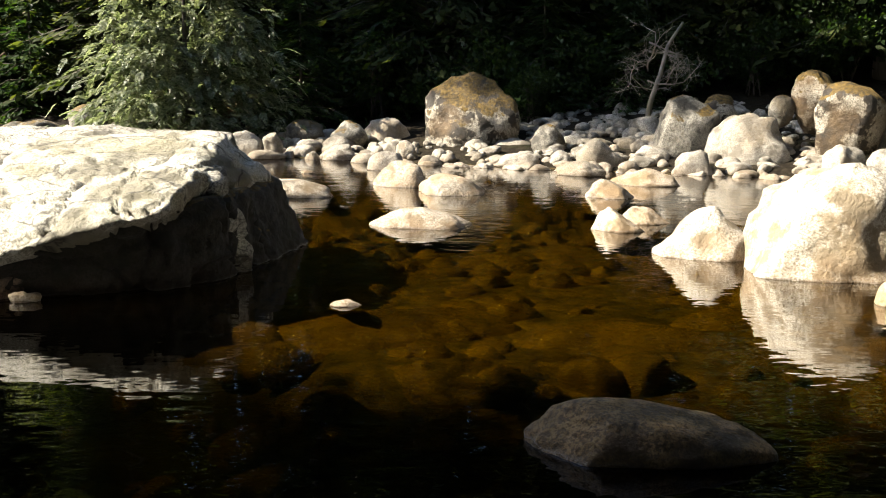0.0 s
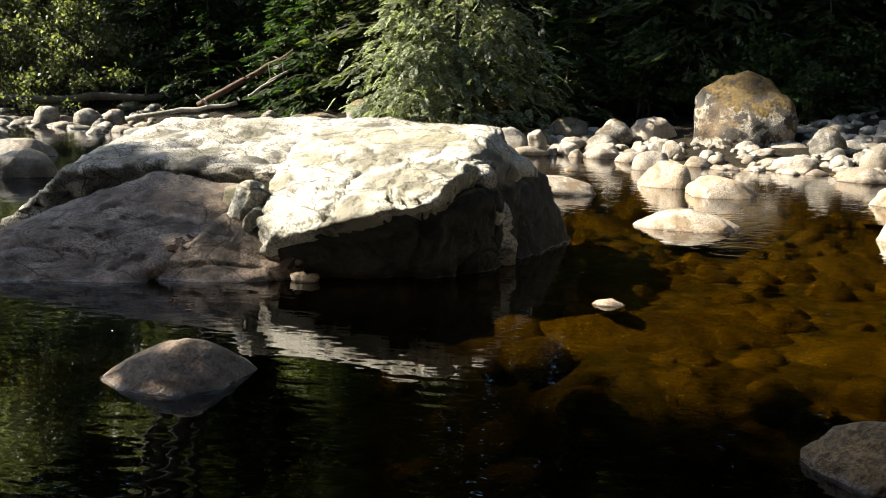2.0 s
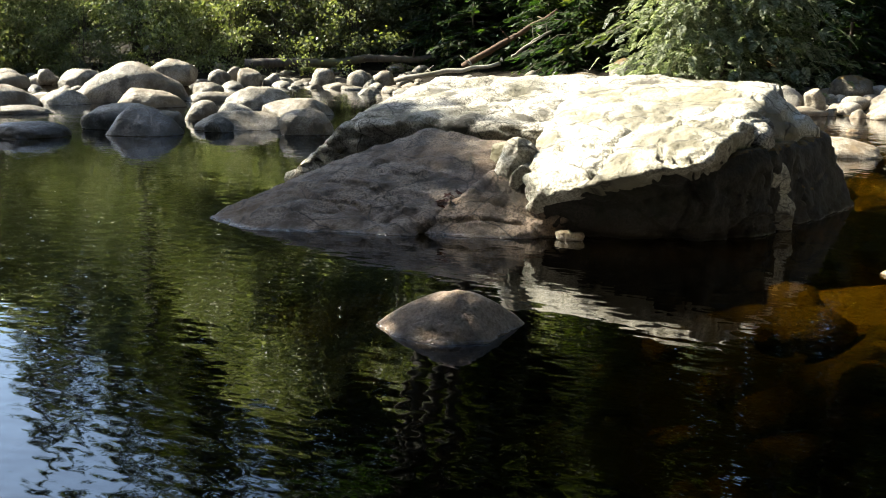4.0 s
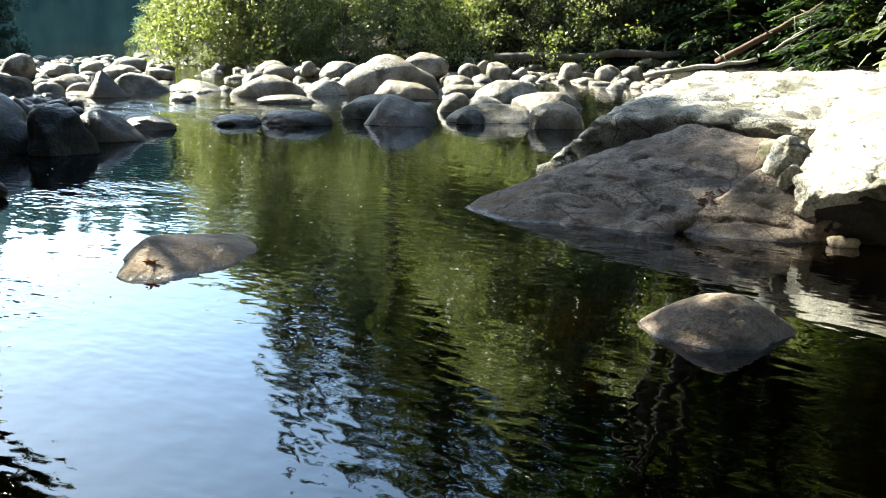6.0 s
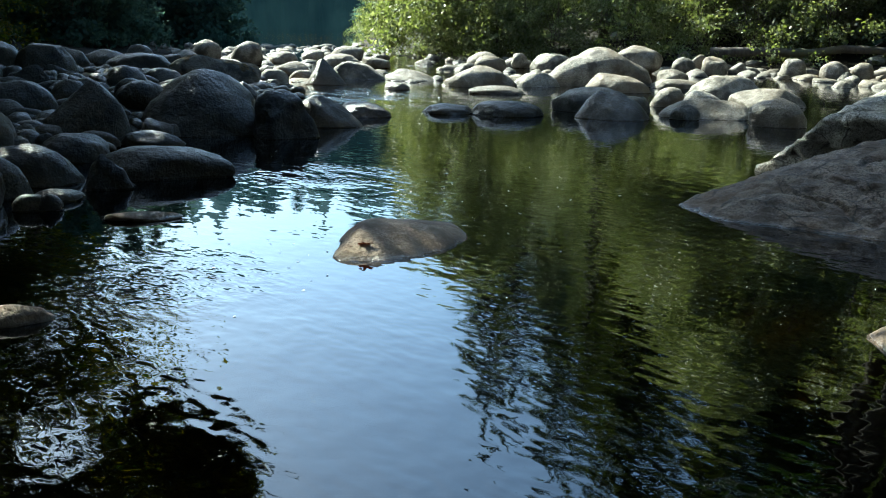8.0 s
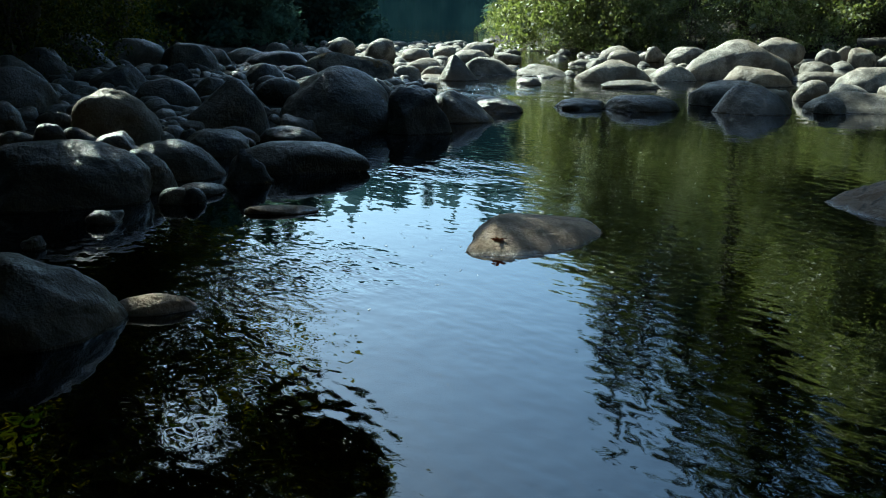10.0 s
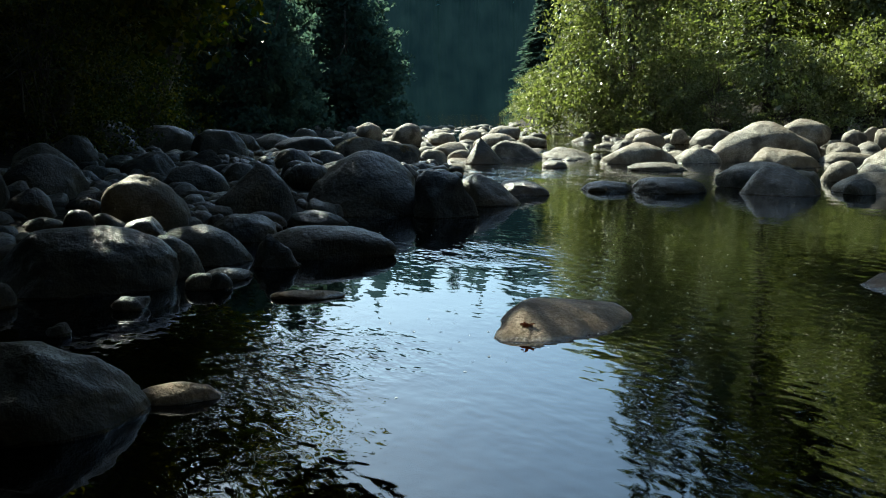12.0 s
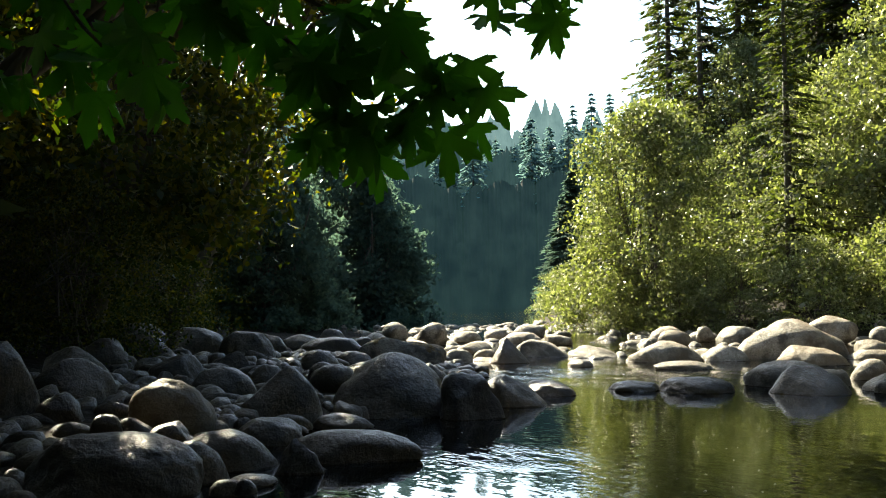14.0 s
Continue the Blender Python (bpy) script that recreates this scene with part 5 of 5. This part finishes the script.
def maple_leaf_mesh(seed):
    """A five-lobed leaf with toothed lobes, slightly cupped; stalk end at the origin, tip towards -z."""
    rng = random.Random(seed)
    lobes = ((-112, 0.62), (-52, 0.92), (0, 1.0), (52, 0.92), (112, 0.62))
    out = []
    for i, (a, r) in enumerate(lobes):
        for da, k in ((-21, 0.55), (-15, 0.78), (-9, 0.74), (-4, 0.94), (0, 1.0), (5, 0.92), (10, 0.72), (15, 0.78), (21, 0.54)):
            out.append((a + da + rng.uniform(-1.5, 1.5), r * k * rng.uniform(0.93, 1.07)))
        if i < 4:
            out.append(((a + lobes[i + 1][0]) / 2, 0.30))
    verts = [(0, 0, 0)]
    for a, r in out:
        t = radians(a)
        x, z = math.sin(t) * r, -math.cos(t) * r - 0.12
        verts.append((x, 0.22 * r * r * math.cos(t * 2.5) * 0.6 + 0.06 * math.sin(x * 7 + seed), z))
    faces = [(0, i, i + 1) for i in range(1, len(out))]
    return mesh_from("leaf", verts, faces)


def maple_branch():
    rng = random.Random(12)
    branch = tagged(new("maple_branch"), "overhanging maple branch with large dark green lobed leaves", "branch")
    branch.location = (-4.3, -0.6, 3.2)
    off = Vector((-4.3, -0.6, 3.36))
    meshes = [maple_leaf_mesh(k) for k in range(4)]
    twigs = (((-4.3, -0.6, 3.2), (-3.95, 0.35, 2.72), (-3.84, 0.78, 2.36), (-3.77, 1.0, 2.12)),
             ((-4.2, 0.0, 3.0), (-3.9, 0.62, 2.6), (-3.74, 1.02, 2.4), (-3.64, 1.2, 2.2)),
             ((-4.3, -0.6, 3.2), (-4.05, 0.0, 2.7), (-4.0, 0.2, 2.4), (-3.98, 0.35, 2.25)),
             ((-4.3, -0.6, 3.2), (-4.1, -0.3, 2.7), (-4.05, -0.15, 2.4), (-4.03, -0.02, 2.2)),
             ((-4.2, 0.2, 3.2), (-3.8, 0.9, 2.85), (-3.62, 1.28, 2.6), (-3.54, 1.42, 2.48)))
    for tw in twigs:
        pts = [Vector(p) - off for p in tw]
        v, f = tube(pts, [0.014, 0.009, 0.006, 0.003], 6)
        part("twig", mesh_from("twig", v, f), BARK, branch)
    spots = [(tw, rng.uniform(0.25, 1.0), 1.0) for tw in twigs[:4] for _ in range(26)] + [(twigs[4], rng.uniform(0.75, 1.0), 1.0) for _ in range(5)]
    spots += [(twigs[0], 1.0, 0.5), (twigs[0], 0.97, 0.5), (twigs[1], 1.0, 0.5), (twigs[1], 0.95, 0.5)]
    for x, y, z, size in ((-3.73, 0.96, 2.02, 0.17), (-3.68, 1.19, 2.00, 0.15), (-3.67, 1.27, 2.12, 0.08), (-3.66, 1.32, 2.14, 0.06), (-3.74, 1.06, 2.03, 0.09), (-3.76, 1.05, 2.17, 0.11), (-3.69, 1.17, 2.22, 0.09), (-3.72, 0.90, 2.15, 0.14), (-3.70, 0.78, 2.18, 0.14), (-3.76, 0.85, 2.06, 0.12), (-3.75, 1.11, 2.31, 0.11), (-3.65, 1.54, 2.43, 0.11), (-3.72, 1.03, 2.36, 0.12), (-3.73, 0.94, 2.26, 0.12), (-3.72, 1.13, 2.10, 0.09), (-3.61, 1.59, 2.44, 0.08), (-3.68, 1.22, 2.17, 0.07)):
        leaf = part("leaf", rng.choice(meshes), LEAF_BIG, branch)
        leaf.matrix_basis = pose(*(Vector((x, y, z + (0.15 if y > 1.5 else 0.11))) - off), rng.gauss(-8, 16), rng.gauss(0, 20), 62 + rng.gauss(0, 18)) @ Matrix.Scale(size, 4)
    for tw, k, wide in spots:
        i = min(int(k * 3), 2)
        p = Vector(tw[i]).lerp(Vector(tw[i + 1]), k * 3 - i)
        p += Vector((rng.gauss(0, 0.12), rng.gauss(0, 0.10), rng.gauss(-0.02, 0.07))) * wide
        leaf = part("leaf", rng.choice(meshes), LEAF_BIG, branch)
        size = rng.uniform(0.10, 0.16)
        leaf.matrix_basis = pose(*(p - off), rng.gauss(0, 28), rng.gauss(0, 28), 60 + rng.gauss(0, 35)) @ Matrix.Scale(size, 4)


maple_branch()

# ---- fallen leaves lying on the rocks ----
FALLEN = leaf_material("fallen_leaf", (0.028, 0.008, 0.004), (0.039, 0.012, 0.006), (0.055, 0.022, 0.01), (1.2, 0.9, 0.6))


def fallen_leaf(x, y, z, size, tilt, turn, seed):
    ob = part("fallen_leaf", maple_leaf_mesh(seed), FALLEN)
    ob.matrix_basis = pose(x, y, z, tilt, 8, turn) @ Matrix.Scale(size, 4)
    tagged(ob, "curled red-brown dead maple leaf lying on rock", "leaf", "fallen leaves")


fallen_leaf(-5.98, 3.10, 0.078, 0.07, 74, 75, 5)
for k, (x, y, z) in enumerate(((-4.22, 6.60, 0.19), (-4.25, 6.68, 0.22), (-4.18, 6.66, 0.24), (-4.24, 6.76, 0.26), (-4.16, 6.74, 0.29))):
    fallen_leaf(x, y, z, 0.06, 62, k * 70, 6 + k)

# ---- driftwood and dead wood on the far bank ----


def log(label, a, b, r0, r1, material, seed):
    rng = random.Random(seed)
    a, b = Vector(a), Vector(b)
    n = 9
    pts = [Vector((0, 0, 0)).lerp(b - a, k / (n - 1)) + Vector((rng.gauss(0, 0.03), rng.gauss(0, 0.03), rng.gauss(0, 0.03))) for k in range(n)]
    pieces = [tube(pts, [(r0 + (r1 - r0) * k / (n - 1)) * rng.uniform(0.9, 1.1) for k in range(n)], 10)]
    for _ in range(4):
        p = pts[rng.randrange(2, n - 1)]
        d = Vector((rng.gauss(0, 1), rng.gauss(0, 1), abs(rng.gauss(0, 1)))).normalized() * rng.uniform(0.2, 0.6)
        pieces.append(tube([p, p + d], [r1 * 0.5, r1 * 0.2], 5))
    ob = part("log", mesh_from("log", *joined(pieces)), material)
    ob.location = a
    return tagged(ob, label, "log", "fallen logs")


log("long dark fallen log lying along the far bank", (-21.3, 25.9, 0.55), (-16.0, 29.0, 0.75), 0.16, 0.11, BARK, 1)
log("bleached broken driftwood pole propped on the bank", (-12.4, 26.6, 0.9), (-11.2, 26.8, 1.65), 0.05, 0.035, DEADWOOD, 2)
log("red-brown rotten log sloping down the bank", (-14.2, 27.2, 0.6), (-11.6, 28.2, 2.2), 0.1, 0.06, REDWOOD, 3)
log("sunlit weathered log resting on shore stones", (-15.6, 25.6, 0.2), (-12.6, 26.4, 0.75), 0.08, 0.05, DEADWOOD, 4)


def dead_shrub(x, y):
    """A leafless grey shrub with crooked, forking twigs."""
    rng = random.Random(31)
    pieces = []

    def grow(p, d, r, length, depth):
        pts = [p]
        for _ in range(4):
            d = (d + Vector((rng.gauss(0, 0.22), rng.gauss(0, 0.22), rng.gauss(0, 0.15)))).normalized()
            pts.append(pts[-1] + d * length / 4)
        pieces.append(tube(pts, [r, r * 0.85, r * 0.7, r * 0.58, r * 0.45], 5))
        if depth:
            for _ in range(4):
                q = pts[rng.randrange(1, 5)]
                e = (d + Vector((rng.gauss(0, 0.8), rng.gauss(0, 0.8), rng.gauss(-0.1, 0.6)))).normalized()
                grow(q, e, r * 0.5, length * 0.62, depth - 1)

    grow(Vector((0, 0, 0)), Vector((0, 0, 1)), 0.07, 2.6, 0)
    for k in range(6):
        d = Vector((rng.uniform(-1.3, 0.6), rng.uniform(-0.6, 0.1), rng.uniform(-0.35, 0.4))).normalized()
        grow(Vector((0, 0, 0.9 + k * 0.2)), d, 0.02, 0.8, 3)
    ob = part("dead_shrub", mesh_from("dead_shrub", *joined(pieces)), DEADWOOD)
    ob.location = (x, y, gz(x, y) - 0.05)
    tagged(ob, "leafless grey dead shrub with tangled twigs", "shrub")


dead_shrub(4.5, 21.4)

# ---- loose cobbles ----
COBBLES = {k: [stone_mesh("cobble", 1.0, 0.74, 0.36, 500 + i, 3, lump=0.1, under=0.3, box=0.25, facets=5) for i in range(7)] for k in 'SUWF'}


def cobble(kind, x, y, z, size, rng, label, group):
    ob = part("cobble", rng.choice(COBBLES[kind]), ROCK[kind])
    ob.matrix_basis = pose(x, y, z, rng.gauss(0, 8), rng.gauss(0, 8), rng.uniform(0, 360)) @ Matrix.Diagonal((size * rng.uniform(0.8, 1.25), size * rng.uniform(0.8, 1.2), size * rng.uniform(0.7, 1.2), 1))
    tagged(ob, label, "stone", group)


def shore(x, far):
    return float(np.interp(x, FAR_X, FAR_Y) if far else np.interp(x, NEAR_X, NEAR_Y))


rng = random.Random(77)
for i in range(150):
    x = rng.uniform(-9, 11)
    y = shore(x, True) + (abs(rng.gauss(0.2, 1.5)) - 0.5 if x < 2 else rng.uniform(-0.4, 6.5))
    cobble('S', x, y, max(gz(x, y), -0.05) - 0.01, rng.uniform(0.2, 0.6), rng, "small pale cobble on the far shore", "far shore cobbles")
for i in range(150):
    x = rng.uniform(-22, -8)
    y = shore(x, True) + rng.gauss(-0.9, 1.5)
    cobble('U', x, y, max(gz(x, y), -0.09) - 0.01, rng.uniform(0.25, 0.85), rng, "bleached cobble along the log-strewn shore", "log shore cobbles")
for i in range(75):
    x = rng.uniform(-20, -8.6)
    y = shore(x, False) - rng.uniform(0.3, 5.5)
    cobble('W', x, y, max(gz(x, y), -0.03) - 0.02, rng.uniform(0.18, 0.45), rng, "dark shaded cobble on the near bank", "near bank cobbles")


def cobble_field(name, label, kind, spots, rng):
    """Stones too many to count, joined into one mesh."""
    verts, faces, n = [], [], 0
    for x, y, z, size in spots:
        me = rng.choice(COBBLES[kind])
        m = pose(x, y, z, rng.gauss(0, 9), rng.gauss(0, 9), rng.uniform(0, 360)) @ Matrix.Diagonal((size * rng.uniform(0.8, 1.25), size * rng.uniform(0.8, 1.2), size * rng.uniform(0.7, 1.2), 1))
        verts += [m @ v.co for v in me.vertices]
        faces += [tuple(i + n for i in q.vertices) for q in me.polygons]
        n = len(verts)
    tagged(part(name, mesh_from(name, verts, faces), ROCK[kind]), label, "stones", kind="stuff")


spots = []
for i in range(380):
    x = rng.uniform(-46, -19.5)
    k = rng.random()
    y = shore(x, False) * (1 - k) + shore(x, True) * k + rng.gauss(0, 0.6)
    spots.append((x, y, max(gz(x, y), -0.08) - 0.04, rng.uniform(0.25, 0.8)))
cobble_field("upstream_cobbles", "bleached rounded cobbles filling the upstream shallows", 'U', spots, rng)
spots = []
for i in range(1000):
    x = rng.uniform(-9, 12) if i % 2 else rng.uniform(2, 12)
    y = shore(x, True) + rng.uniform(-0.4, 2.2 if x < 1 else 7.0)
    spots.append((x, y, max(gz(x, y), -0.05) - 0.01, rng.uniform(0.14, 0.46)))
cobble_field("shore_pebbles", "small pale pebbles packed between the shore boulders", 'S', spots, rng)
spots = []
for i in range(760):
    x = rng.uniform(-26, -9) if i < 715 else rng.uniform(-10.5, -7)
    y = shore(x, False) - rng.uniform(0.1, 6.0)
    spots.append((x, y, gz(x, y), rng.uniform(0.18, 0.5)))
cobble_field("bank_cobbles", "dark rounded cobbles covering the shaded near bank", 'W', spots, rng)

# ---- foam flecks drifting on the river ----
foam = Nodes("river_foam")
FOAM = foam.finish(foam.ramp(foam.noise(60, 3), [(0.3, (0.55, 0.56, 0.55)), (0.7, (0.75, 0.76, 0.75))]), 0.6)
verts, faces = [], []
for i in range(110):
    cx, cy, spread = rng.choice(((-9.2, 4.9, 0.9), (-7.4, 3.9, 0.9), (-6.2, 2.7, 0.6), (-5.4, 4.2, 1.0), (-7.5, 6.0, 1.2), (-15.8, 10.2, 1.6)))
    x, y, r = cx + rng.gauss(0, spread), cy + rng.gauss(0, spread * 0.8), rng.uniform(0.003, 0.007) * (2.0 if cx < -12 else 1.0)
    n = len(verts)
    turn = rng.uniform(0, 6.3)
    for k in range(8):
        q = k * math.pi / 4
        a, b = math.cos(q) * r * rng.uniform(1.2, 3.0), math.sin(q) * r * rng.uniform(0.7, 1.2)
        verts.append((x + a * math.cos(turn) - b * math.sin(turn), y + a * math.sin(turn) + b * math.cos(turn), 0.003))
    verts.append((x, y, 0.003 + r * 0.35))
    faces += [(n + k, n + (k + 1) % 8, n + 8) for k in range(8)]
tagged(part("foam_flecks", mesh_from("foam_flecks", verts, faces), FOAM), "small white foam flecks on the river surface", "foam", kind="stuff")
